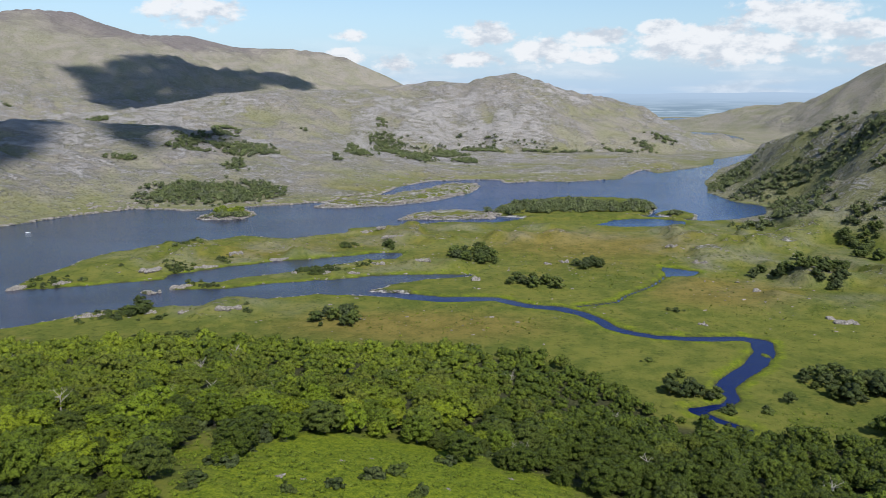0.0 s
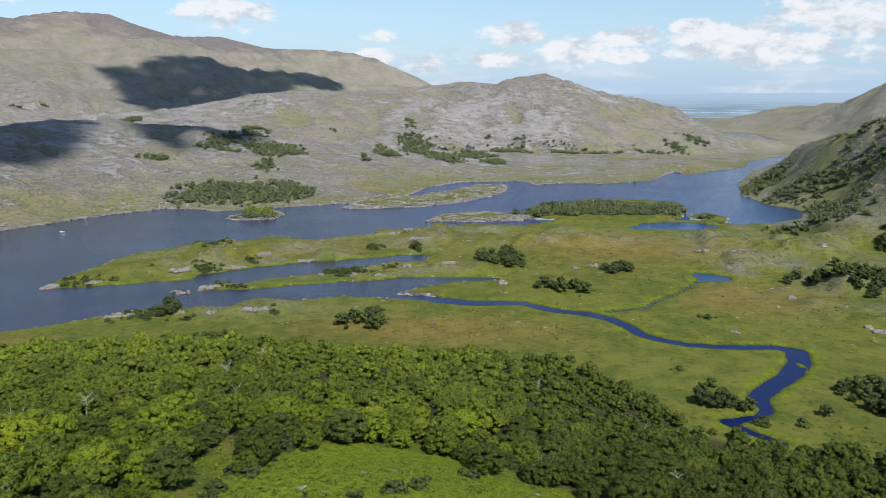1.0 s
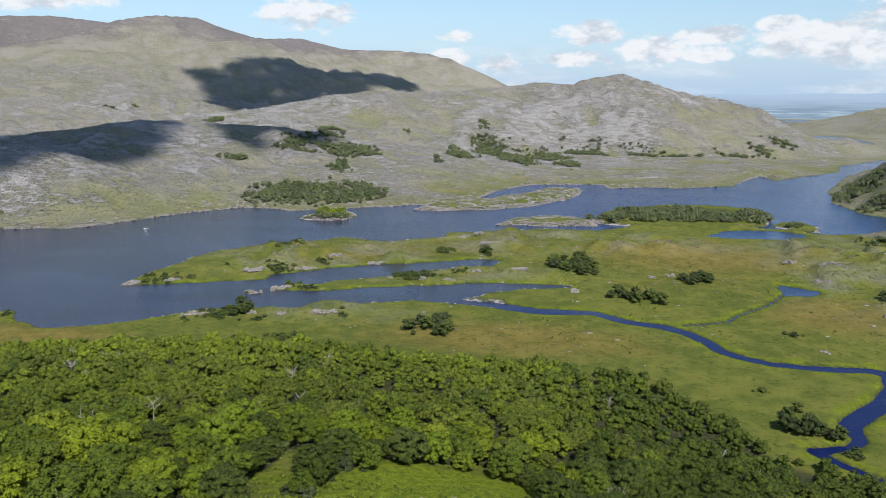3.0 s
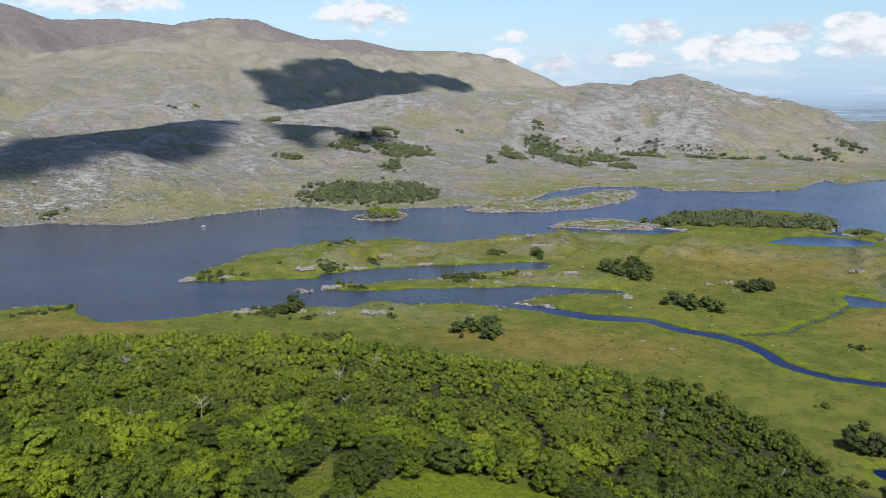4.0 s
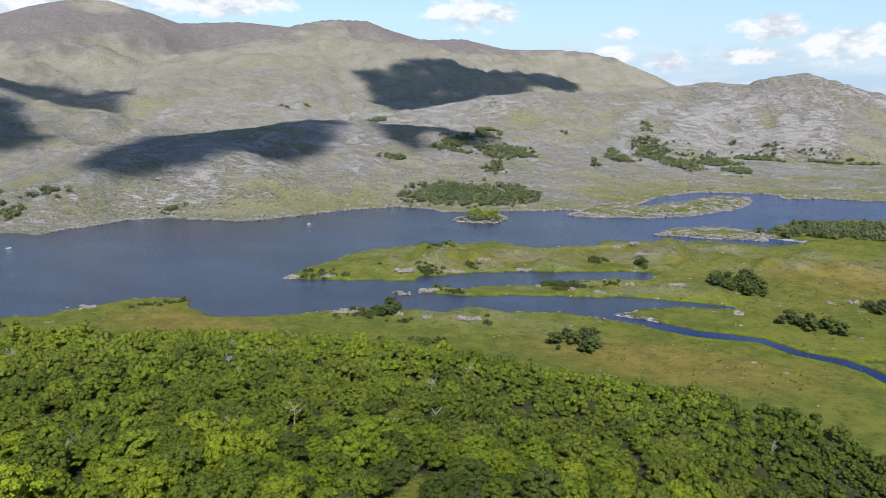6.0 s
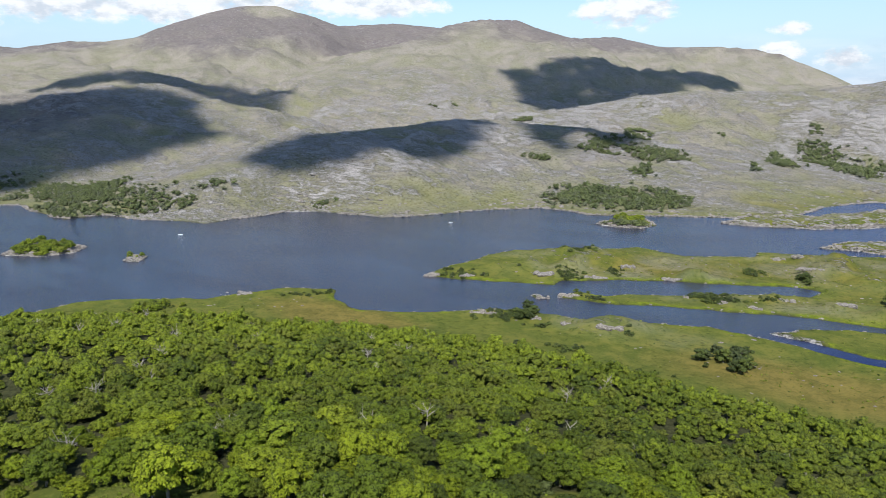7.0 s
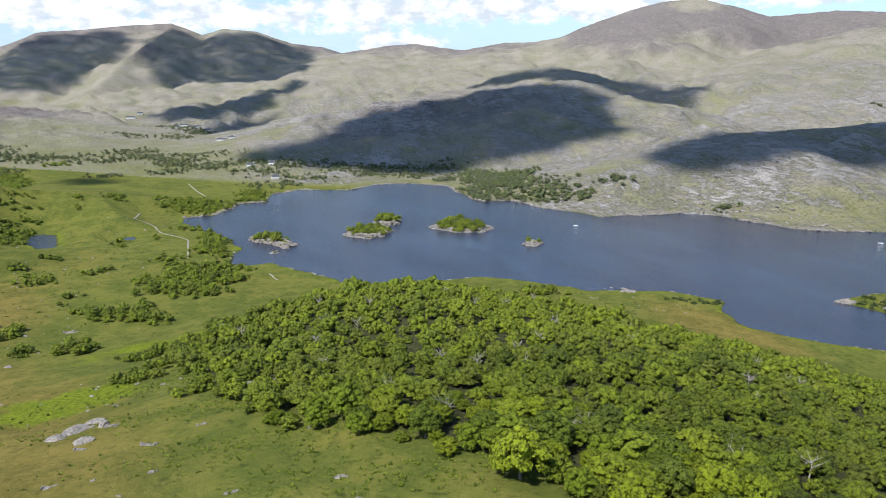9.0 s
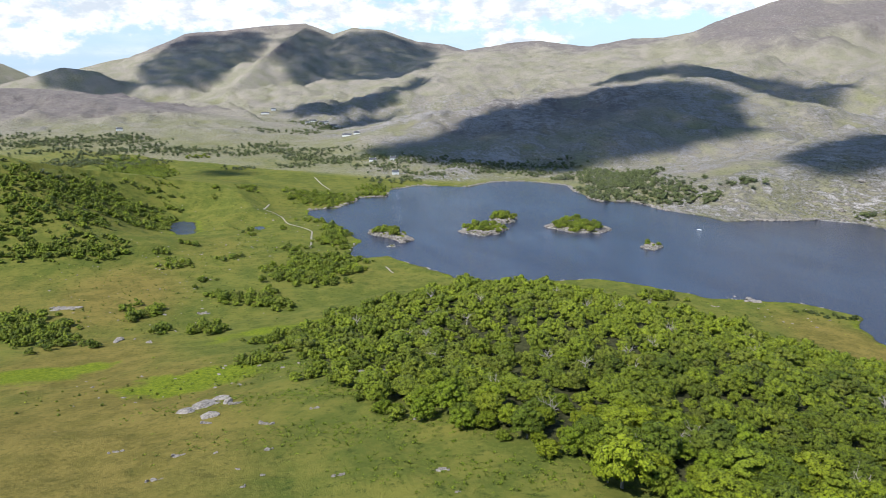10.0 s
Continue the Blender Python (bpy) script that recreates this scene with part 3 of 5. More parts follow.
    rock = np.maximum(rock, np.where(isle > 0, np.maximum(ramp(out, 7, 2), 0.78 * (isle > 3.5)), 0))
    rock = np.maximum(rock, np.clip(1.5 * hummock, 0, 0.62))
    mud_and_shade = ramp(out, 1.6, 0.2)
    # leaf litter under the oaks, darkened to paint the shade between their crowns
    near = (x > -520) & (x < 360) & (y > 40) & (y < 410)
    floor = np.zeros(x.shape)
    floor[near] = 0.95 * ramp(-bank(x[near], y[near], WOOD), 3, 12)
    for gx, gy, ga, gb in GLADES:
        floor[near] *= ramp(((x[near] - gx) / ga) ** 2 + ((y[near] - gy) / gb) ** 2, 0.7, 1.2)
    mud_and_shade = np.maximum(mud_and_shade, floor)
    stony = np.maximum(far_side, isle > 0) * ramp(out, 5, 1)
    rock = np.maximum(rock, stony * 1.1)
    meadow = (1 - hill) * (1 - ramp(side, 3, 10))
    bog = np.clip(0.05 + 0.9 * rough(x, y, 160, 3, 21), 0, 1) * ramp(out, 8, 30) * (0.4 + 0.6 * meadow)
    fern = np.clip(0.38 + 1.3 * rough(x, y, 60, 3, 23), 0, 1) * ramp(side, 3, 15)
    fern = np.maximum(fern, np.exp(-(((x + 12) / 55) ** 2 + ((y - 150) / 50) ** 2)))
    fern = np.maximum(fern, 0.52 * ramp(out, 16, 3) * (1 - far_side) * (isle == 0))
    heath = np.clip(ramp(z, 170, 480) * (0.75 + 0.9 * rough(x, y, 500, 3, 59)), 0, 1)
    heath = np.maximum(heath, 0.75 * np.exp(-(((x + 2380) / 420) ** 2 + ((y + 480) / 620) ** 2) ** 2) * hill)
    heath = np.maximum(heath, 0.6 * np.exp(-(((x + 1680) / 330) ** 2 + ((y - 800) / 420) ** 2) ** 2) * hill)
    moor = np.maximum(hill * ramp(calm, 0.3, 0.9), far_side * (0.45 + 0.5 * rock))
    moor = np.maximum(moor, 0.85 * ramp(r, 1500, 2000)) * (1 - 0.45 * hollow)
    moor = np.maximum(moor, spit * (0.16 + 0.5 * rough(x, y, 26, 3, 63)) * (1 - far_side) * ramp(out, 2, 8) * (1 - ramp(side, 1, 6)))
    strand = far_side * ramp(out, 130, 20) * (1 - ramp(top, 40, 90))
    moor, rock = moor * (1 - 0.4 * strand), rock * (1 - 0.2 * strand * ramp(out, 4, 12))
    greener = ramp(x, 330, 420) * ramp(-y, -1500, -1380)
    moor, rock = moor * (1 - 0.5 * greener), rock * (1 - 0.22 * greener)
    # peaty ground that dries to brown
    for bx, by, ba, bb in ((150, 690, 110, 60), (215, 520, 60, 45), (-215, -20, 90, 60), (-140, -30, 70, 40), (-20, 440, 90, 35), (-330, 400, 70, 30), (-560, -60, 100, 50), (-290, -15, 75, 45), (-374, -50, 80, 45), (-225, -45, 90, 45)):
        bog = np.maximum(bog, 0.95 * np.exp(-(((x - bx) / ba) ** 2 + ((y - by) / bb) ** 2) ** 2))
    return z, {"rock": rock, "mud_and_shade": mud_and_shade, "bog": bog, "fern": fern, "heath": heath, "moor": moor}


def height(x, y):
    return float(land(np.array([float(x)]), np.array([float(y)]))[0][0])


# ---- the ground, one sheet to the horizon ----
def sheet():
    seen = np.arange(-38, 111, 0.26)
    turns = np.radians(np.concatenate([seen, np.arange(111, 321, 2.0)]))
    radii = [0.05, 2.0]
    while radii[-1] < 4880:
        radii.append(radii[-1] + max(1.0, radii[-1] * 0.0068))
    radii = np.array(radii)
    rr, tt = np.meshgrid(radii, turns, indexing="ij")
    x, y = -np.sin(tt) * rr, 20 + np.cos(tt) * rr
    z, marks = land(x.ravel(), y.ravel())
    rows, cols = rr.shape
    verts = np.stack([x.ravel(), y.ravel(), z], -1)
    i, j = np.meshgrid(np.arange(rows - 1), np.arange(cols), indexing="ij")
    k = (j + 1) % cols
    quads = np.stack([i * cols + j, (i + 1) * cols + j, (i + 1) * cols + k, i * cols + k], -1).reshape(-1, 4)
    mesh = bpy.data.meshes.new("ground")
    mesh.vertices.add(len(verts))
    mesh.vertices.foreach_set("co", verts.astype(np.float32).ravel())
    mesh.loops.add(quads.size)
    mesh.loops.foreach_set("vertex_index", quads.astype(np.int32).ravel())
    mesh.polygons.add(len(quads))
    mesh.polygons.foreach_set("loop_start", np.arange(0, quads.size, 4, dtype=np.int32))
    mesh.update(calc_edges=True)
    mesh.polygons.foreach_set("use_smooth", np.ones(len(quads), bool))
    for name, values in marks.items():
        mesh.attributes.new(name, "FLOAT", "POINT").data.foreach_set("value", values.astype(np.float32))
    mesh.materials.append(GROUND)
    return tagged(new("ground", mesh), "green and brown moorland with grey rock outcrops", "ground", kind="structure")


ground = sheet()


def mesh_of(name, verts, faces, mat, smooth=False):
    mesh = bpy.data.meshes.new(name)
    mesh.from_pydata([tuple(v) for v in verts], [], [tuple(f) for f in faces])
    mesh.materials.append(mat)
    if smooth:
        mesh.polygons.foreach_set("use_smooth", np.ones(len(mesh.polygons), bool))
    return mesh


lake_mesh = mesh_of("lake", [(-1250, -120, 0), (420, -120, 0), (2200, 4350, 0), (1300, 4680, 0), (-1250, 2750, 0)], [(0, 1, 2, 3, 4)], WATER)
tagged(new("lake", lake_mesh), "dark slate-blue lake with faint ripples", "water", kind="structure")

# ---- where woods, thickets and rocks stand: x, y, half width across the view, half depth ----
WOOD_NORTH = [(-340, 1005, 81, 52), (-382, 993, 44, 22), (-280, 1031, 49, 42), (-362, 1287, 55, 50), (-468, 1535, 26, 50), (-339, 1156, 20, 36), (-512, 1124, 29, 14), (-466, 1222, 17, 8), (-445, 1260, 27, 54), (-438, 1322, 22, 10), (-152, 1783, 12, 32), (-127, 1669, 40, 55), (-150, 1703, 30, 22), (-91, 1607, 53, 55), (-56, 1485, 35, 55), (0, 1654, 47, 55), (12, 1690, 31, 26), (84, 1764, 46, 22), (106, 1751, 42, 8), (-175, 1455, 27, 42), (-197, 1315, 6, 22), (-315, 1615, 7, 12), (-759, 1578, 18, 22), (-1223, 1893, 21, 5), (-1183, 1947, 21, 6), (-207, 1604, 12, 18), (43, 1825, 12, 6), (256, 1761, 67, 12), (341, 1751, 44, 6), (441, 1782, 38, 14), (511, 1813, 30, 20), (577, 1873, 31, 24), (102, 1777, 36, 22), (210, 1768, 22, 10), (47, 1499, 24, 55)]
WOOD_PENINSULA = [(76, 884, 21, 17), (123, 918, 37, 46), (170, 929, 38, 53), (212, 916, 30, 38), (258, 923, 22, 44), (287, 860, 12, 11), (-279, 852, 22, 7), (-247, 860, 18, 9)]
WOOD_RIGHT = [(466, 1124, 30, 40), (534, 1006, 30, 20), (549, 901, 24, 30), (448, 868, 30, 40), (453, 940, 25, 30), (455, 1132, 30, 55), (444, 1011, 34, 26), (466, 983, 39, 16), (493, 961, 34, 12), (486, 991, 30, 12), (508, 953, 29, 12), (520, 924, 24, 26), (531, 904, 23, 34), (536, 877, 16, 34), (471, 1016, 18, 16), (493, 1177, 26, 55), (412, 796, 22, 55), (479, 776, 11, 18), (421, 718, 13, 6), (369, 763, 42, 20), (439, 707, 13, 6)]
WOOD_WOODED_POINT = [(-976, 565, 36, 100), (-938, 600, 39, 77), (-882, 622, 34, 53), (-820, 617, 32, 20), (-800, 634, 20, 12), (-1093, 626, 40, 64), (-1028, 663, 39, 62), (-797, 687, 26, 12), (-666, 758, 14, 13), (-901, 516, 25, 11), (-1100, 566, 20, 20)]
WOOD_WEST = [(-802, -184, 27, 12), (-843, -157, 42, 13), (-878, -131, 36, 26), (-765, -175, 25, 16), (-825, -148, 41, 19), (-775, -115, 25, 23), (-743, -143, 37, 15), (-726, -167, 24, 10), (-911, -102, 30, 17), (-839, -82, 34, 18), (-871, -56, 18, 21), (-671, -151, 28, 10), (-713, -110, 29, 12), (-709, -80, 14, 13), (-964, -81, 31, 8), (-670, 17, 13, 12), (-647, -26, 16, 8), (-473, -98, 18, 30), (-437, -74, 11, 23), (-810, -171, 40, 30), (-820, -138, 40, 30), (-759, -160, 38, 24), (-847, -110, 34, 31), (-893, -76, 29, 15), (-893, -58, 22, 11), (-695, -156, 23, 18), (-683, -123, 34, 15), (-679, -90, 22, 16), (-713, -169, 24, 8), (-984, 137, 40, 37), (-1036, 220, 20, 29), (-957, -3, 9, 5), (-995, 43, 14, 12), (-956, -61, 17, 7), (-1327, -115, 37, 112), (-1375, -158, 45, 134), (-932, -128, 23, 10), (-1503, -48, 24, 15)]
WOOD_VALLEY = [(-1781, -441, 59, 31), (-1640, -333, 81, 21), (-1611, -221, 78, 28), (-1580, -129, 51, 24), (-1578, -74, 51, 27), (-1753, -205, 43, 26), (-1453, 275, 59, 17), (-1452, 182, 47, 30), (-1366, 444, 46, 25), (-1243, 473, 42, 36), (-1194, 543, 42, 40), (-1719, -404, 71, 40), (-1714, -314, 84, 41), (-1689, -220, 68, 33), (-848, -178, 42, 7), (-1500, -245, 73, 40), (-1465, -140, 47, 32), (-1534, 28, 49, 31), (-1567, 99, 63, 31), (-1490, 163, 48, 36), (-1402, 221, 45, 38), (-1349, 279, 44, 29), (-1370, 351, 45, 28), (-1181, 288, 48, 31), (-1229, 361, 41, 36), (-1308, 461, 55, 43), (-1282, 533, 66, 38), (-1259, 618, 56, 39), (-1383, 132, 44, 30), (-1361, 28, 33, 22), (-2163, 291, 44, 62), (-1943, 102, 39, 33), (-2264, 234, 55, 39)]
THICKETS = [(-632, 96, 31, 32), (-605, 113, 24, 22), (-594, 73, 21, 20), (-569, 89, 27, 15), (-790, 132, 16, 44), (-730, 118, 15, 23), (-698, 131, 11, 16), (-517, 43, 17, 13), (-507, 55, 12, 8), (-522, 19, 10, 10), (-438, 10, 9, 20), (-495, -32, 16, 12), (-445, -20, 7, 14), (-472, -95, 24, 31), (-495, -114, 12, 24), (-325, 39, 9, 13), (-349, 56, 8, 20), (-356, 68, 11, 25), (-386, 46, 12, 14), (-417, -50, 5, 5), (-453, 343, 15, 11), (-455, 330, 9, 7), (-311, 74, 9, 14), (-267, 60, 6, 7)]
THICKETS_MORE = [(-222, 70, 7, 5), (-203, 78, 7, 5), (-265, 53, 5, 8), (-690, -44, 7, 5), (-773, 39, 7, 8), (-807, 76, 6, 11), (-849, 112, 14, 12), (-725, -19, 9, 8), (-656, -22, 9, 5), (-571, -1, 6, 6), (-619, 55, 15, 8)]
MEADOW_TREES = [(-72, 452, 15, 22), (27, 639, 19, 31), (39, 623, 11, 21), (129, 603, 13, 16), (66, 547, 15, 15), (86, 542, 8, 13), (125, 346, 11, 18), (129, 330, 11, 10), (210, 342, 21, 22), (213, 329, 13, 23), (176, 323, 5, 7), (275, 559, 22, 9), (300, 554, 23, 27), (297, 526, 12, 8), (270, 588, 8, 11), (410, 681, 19, 35), (386, 622, 15, 30), (324, 623, 6, 5), (-52, 678, 8, 14), (-218, 475, 10, 18)]
MEADOW_BUSHES = [(-226, 590, 13, 12), (-225, 468, 8, 5), (-160, 419, 8, 7), (-154, 422, 4, 5), (116, 377, 5, 6), (-320, 544, 15, 7), (-261, 686, 18, 25), (-93, 690, 11, 10), (-136, 472, 5, 6), (-114, 592, 14, 19), (163, 474, 6, 6), (131, 298, 10, 5), (153, 314, 6, 5), (180, 307, 3, 5), (135, 315, 5, 5), (-115, 621, 20, 17), (-72, 608, 15, 6)]
THICKETS_WEST = [(-650, 93, 27, 28), (-631, 124, 18, 26), (-699, 79, 16, 16), (-771, 134, 14, 32), (-583, 79, 16, 33), (-612, 59, 13, 12), (-542, 17, 12, 15), (-525, 43, 17, 23), (-504, 58, 9, 13), (-514, -46, 14, 10), (-1015, 141, 45, 46), (-1096, 231, 22, 40), (-1017, 45, 15, 14), (-984, -3, 11, 10), (-992, -64, 21, 10), (-805, 37, 6, 12), (-696, -44, 8, 10), (-723, -17, 7, 10), (-666, -25, 12, 6), (-592, -2, 10, 7), (-758, 186, 11, 16), (-904, -119, 25, 26), (-912, -90, 25, 14), (-933, -48, 15, 8), (-680, -97, 22, 12), (-678, -125, 26, 18)]
VALLEY_TREES = [(-1693, -387, 70, 36), (-1708, -302, 84, 32), (-1739, -215, 70, 50), (-1618, -155, 52, 56), (-1589, -239, 78, 36), (-1511, -287, 62, 60), (-1470, -171, 48, 36), (-1562, -106, 50, 24), (-1566, -51, 50, 32), (-1629, 41, 65, 36), (-1667, 103, 53, 42), (-1569, 146, 63, 44), (-1509, 188, 49, 30), (-1547, 241, 63, 26), (-1445, 250, 47, 30), (-1432, 342, 59, 32), (-1375, 376, 45, 24), (-1306, 304, 43, 38), (-2209, 263, 44, 60), (-1973, 207, 48, 60)]
KNOLL_BUSHES = [(-54, 136, 3, 5), (-52, 151, 3, 6), (-49, 159, 3, 6), (-45, 172, 3, 7), (-16, 145, 3, 4), (-23, 140, 3, 3), (-12, 152, 2, 3), (-7, 144, 3, 3), (1, 174, 3, 3), (14, 187, 4, 6), (-35, 135, 3, 3), (-69, 181, 3, 5)]
SHORE_BUSHES = [(-224, 474, 19, 21), (-161, 416, 9, 7), (-183, 390, 10, 14), (-320, 448, 13, 9), (-225, 587, 11, 10), (-318, 535, 15, 6), (-188, 535, 11, 6), (-103, 593, 19, 20), (-236, 452, 10, 5), (-197, 454, 10, 5), (-381, 433, 16, 7), (-392, 420, 11, 5), (-319, 437, 13, 16), (-218, 472, 10, 11), (-456, 341, 13, 13), (-459, 332, 9, 8), (-194, 537, 11, 6), (-303, 554, 15, 7), (-230, 603, 10, 9), (-199, 622, 10, 10), (-106, 591, 18, 8), (-321, 561, 16, 7), (-233, 596, 9, 11), (-202, 637, 7, 7), (-242, 665, 10, 6), (-251, 649, 5, 3), (-279, 588, 3, 3), (-202, 552, 11, 6), (-114, 605, 14, 10), (-71, 605, 14, 3), (-98, 699, 10, 6), (-58, 691, 3, 8), (-164, 425, 5, 4), (-172, 420, 3, 3), (-155, 431, 3, 4), (-193, 410, 6, 4), (-200, 393, 3, 5), (-215, 391, 3, 4), (-133, 470, 3, 3), (-99, 405, 3, 3), (-91, 407, 4, 3), (-110, 406, 3, 3)]
SHORE_ROCKS = [(-246, 577, 11, 9), (-333, 534, 10, 3), (-307, 546, 7, 4), (-209, 601, 10, 3), (-193, 644, 7, 3), (-153, 631, 12, 4), (-206, 536, 10, 3), (-126, 582, 3, 3), (-98, 577, 8, 2), (-75, 578, 8, 2), (-60, 611, 7, 4), (-152, 462, 7, 4), (-143, 469, 5, 4), (-178, 465, 4, 3), (-203, 469, 4, 3), (-246, 459, 6, 3), (-236, 462, 4, 2), (-52, 708, 10, 3), (-85, 752, 8, 3), (-65, 755, 8, 3), (-19, 608, 9, 3), (-222, 522, 5, 3), (26, 560, 6, 6), (281, 738, 9, 6), (223, 671, 6, 4), (262, 671, 6, 4), (231, 616, 6, 4), (264, 444, 9, 8), (240, 520, 5, 7), (172, 444, 3, 3), (109, 613, 4, 4), (93, 608, 4, 4)]
HILL_ROCKS = [(-248, 17, 6, 12), (-225, 20, 2, 1.4), (-188, 38, 2, 1.4), (-163, 55, 2, 1.4), (-165, 31, 1, 1.0), (-209, -5, 2, 1.4), (-213, 38, 3, 2.1), (-220, 55, 2, 1.4), (-242, 29, 3, 2.1), (-171, 36, 1, 1.0), (-196, 13, 2, 1.4), (-179, 9, 2, 1.4), (-157, 81, 2, 1.4), (-193, 82, 1, 1.0), (-420, -22, 3, 7), (-432, -42, 4, 9), (-255, 80, 6, 6), (-528, -88, 11, 6), (-531, -98, 4, 2.8), (-494, 4, 4, 2.8)]
KNOLL_ROCKS = [(-443, 392, 6, 14), (-430, 403, 6, 12), (-425, 366, 3, 2.1), (-143, 80, 1, 1.0), (-192, 24, 1, 1.0), (-177, 30, 1, 1.0), (-37, 144, 2, 1.4), (-31, 143, 1, 1.0), (-25, 158, 1, 1.0), (18, 168, 1, 1.0), (1, 149, 1, 1.0), (-18, 163, 1, 1.0)]


# ---- building blocks ----
def thing(name, label, category, x=0.0, y=0.0, z=0.0, group="", kind=""):
    ob = new(name)
    ob.empty_display_size = 1.0
    ob.location = (x, y, z)
    return tagged(ob, label, category, group, kind)


def part(name, mesh, parent, label=""):
    ob = new(name, mesh)
    ob.parent = parent
    return tagged(ob, label) if label else ob


def ico(level):
    bm = bmesh.new()
    bmesh.ops.create_icosphere(bm, subdivisions=level, radius=1.0)
    verts = np.array([v.co[:] for v in bm.verts])
    faces = np.array([[v.index for v in f.verts] for f in bm.faces])
    bm.free()
    return verts, faces


BALL_LOW, BALL = ico(1), ico(2)
BUMP_LOW = np.array([f for f in BALL_LOW[1] if BALL_LOW[0][f][:, 2].mean() > -0.5])
BUMP = (BALL[0], np.array([f for f in BALL[1] if BALL[0][f][:, 2].mean() > -0.35]))


def aim(way, rng):
    """Two axes square to each way."""
    side = np.cross(way, rng.normal(size=way.shape))
    side /= np.linalg.norm(side, axis=-1, keepdims=True) + 1e-9
    return side, np.cross(way, side)


def crown(rng, wide, tall, base, puffs, puff, leaves, leaf, heart=True, fine=True):
    """A crown of leaf sprays set in lumps over a dark heart: vertices, triangles and (no) quads."""
    verts, tris, count = [], [], 0
    if heart:
        low, low_faces = BALL_LOW
        core = low * (wide * 0.6, wide * 0.6, tall * 0.36) * rng.uniform(0.8, 1.05, (len(low), 1)) + (0, 0, base + tall * 0.42)
        verts.append(core)
        tris.append(low_faces)
        count += len(core)
    for k in range(puffs):
        turn, up = k * 2.4 + rng.uniform(0, 0.7), 1 - 1.4 * (k + 0.3) / puffs
        out = math.sqrt(max(0.0, 1 - up * up)) * rng.uniform(0.7, 1.0)
        centre = np.array([wide * out * math.cos(turn), wide * out * math.sin(turn), base + tall * (0.42 + 0.46 * up) + rng.uniform(-0.4, 0.4)])
        size = puff * rng.uniform(0.65, 1.35)
        # the lump itself, open below, then sprays of leaves that break its outline
        lump = BUMP[0] if fine else BALL_LOW[0]
        faces = BUMP[1] if fine else BUMP_LOW
        wild = 1 + 0.2 * rng.normal(size=(len(lump), 1)).clip(-1.5, 1.5)
        verts.append(centre + lump * wild * (size, size, size * 0.72) * 0.8)
        tris.append(faces + count)
        count += len(lump)
        way = rng.normal(size=(leaves, 3))
        way[:, 2] = np.abs(way[:, 2]) * 1.15 - 0.3
        way += 0.5 * (centre - (0, 0, base + tall * 0.3)) / wide
        way /= np.linalg.norm(way, axis=1, keepdims=True)
        spot = centre + way * (size, size, size * 0.62) * rng.uniform(0.74, 1.22, (leaves, 1))
        dome = (spot - (0, 0, base + tall * 0.25)) / (wide, wide, tall * 0.6)
        dome /= np.linalg.norm(dome, axis=1, keepdims=True)
        face = way * 0.36 + dome * 0.85 + rng.normal(size=way.shape) * 0.48 + (0, 0, 0.05)
        face /= np.linalg.norm(face, axis=1, keepdims=True)
        a, b = aim(face, rng)
        s = leaf * rng.uniform(0.6, 1.4, (leaves, 1))
        corner = np.stack([spot - a * s * 0.6 - b * s * 0.45, spot + a * s * 0.6 - b * s * 0.45, spot + b * s * 0.8], 1)
        verts.append(corner.reshape(-1, 3))
        tris.append(np.arange(leaves * 3).reshape(-1, 3) + count)
        count += leaves * 3
    return np.concatenate(verts), np.concatenate(tris), np.zeros((0, 4), int)


def quick_mesh(name, verts, tris, quads, mat, marks=None, smooth=False):
    """A mesh from whole arrays."""
    mesh = bpy.data.meshes.new(name)
    mesh.vertices.add(len(verts))
    mesh.vertices.foreach_set("co", np.asarray(verts, np.float32).ravel())
    loops = np.concatenate([np.ravel(tris), np.ravel(quads)]).astype(np.int32)
    starts = np.concatenate([np.arange(len(tris)) * 3, len(tris) * 3 + np.arange(len(quads)) * 4]).astype(np.int32)
    mesh.loops.add(len(loops))
    mesh.loops.foreach_set("vertex_index", loops)
    mesh.polygons.add(len(starts))
    mesh.polygons.foreach_set("loop_start", starts)
    mesh.update(calc_edges=True)
    mesh.polygons.foreach_set("use_smooth", np.arange(len(starts)) < (len(tris) if smooth else 0))
    for key, values in (marks or {}).items():
        mesh.attributes.new(key, "FLOAT", "POINT").data.foreach_set("value", np.asarray(values, np.float32))
    mesh.materials.append(mat)
    return mesh


def limb(start, end, thick, thin, sides=6):
    start, end = np.array(start, float), np.array(end, float)
    way = (end - start) / np.linalg.norm(end - start)
    a = np.cross(way, (0.31, 0.95, 0.1))
    a /= np.linalg.norm(a)
    b = np.cross(way, a)
    turns = np.arange(sides) * 2 * math.pi / sides
    ring = np.cos(turns)[:, None] * a + np.sin(turns)[:, None] * b
    verts = np.concatenate([start + ring * thick, (start + end) / 2 + ring * (thick + thin) * 0.46, end + ring * thin])
    quads = [[r * sides + k, r * sides + (k + 1) % sides, (r + 1) * sides + (k + 1) % sides, (r + 1) * sides + k] for r in (0, 1) for k in range(sides)]
    return verts, np.array(quads)


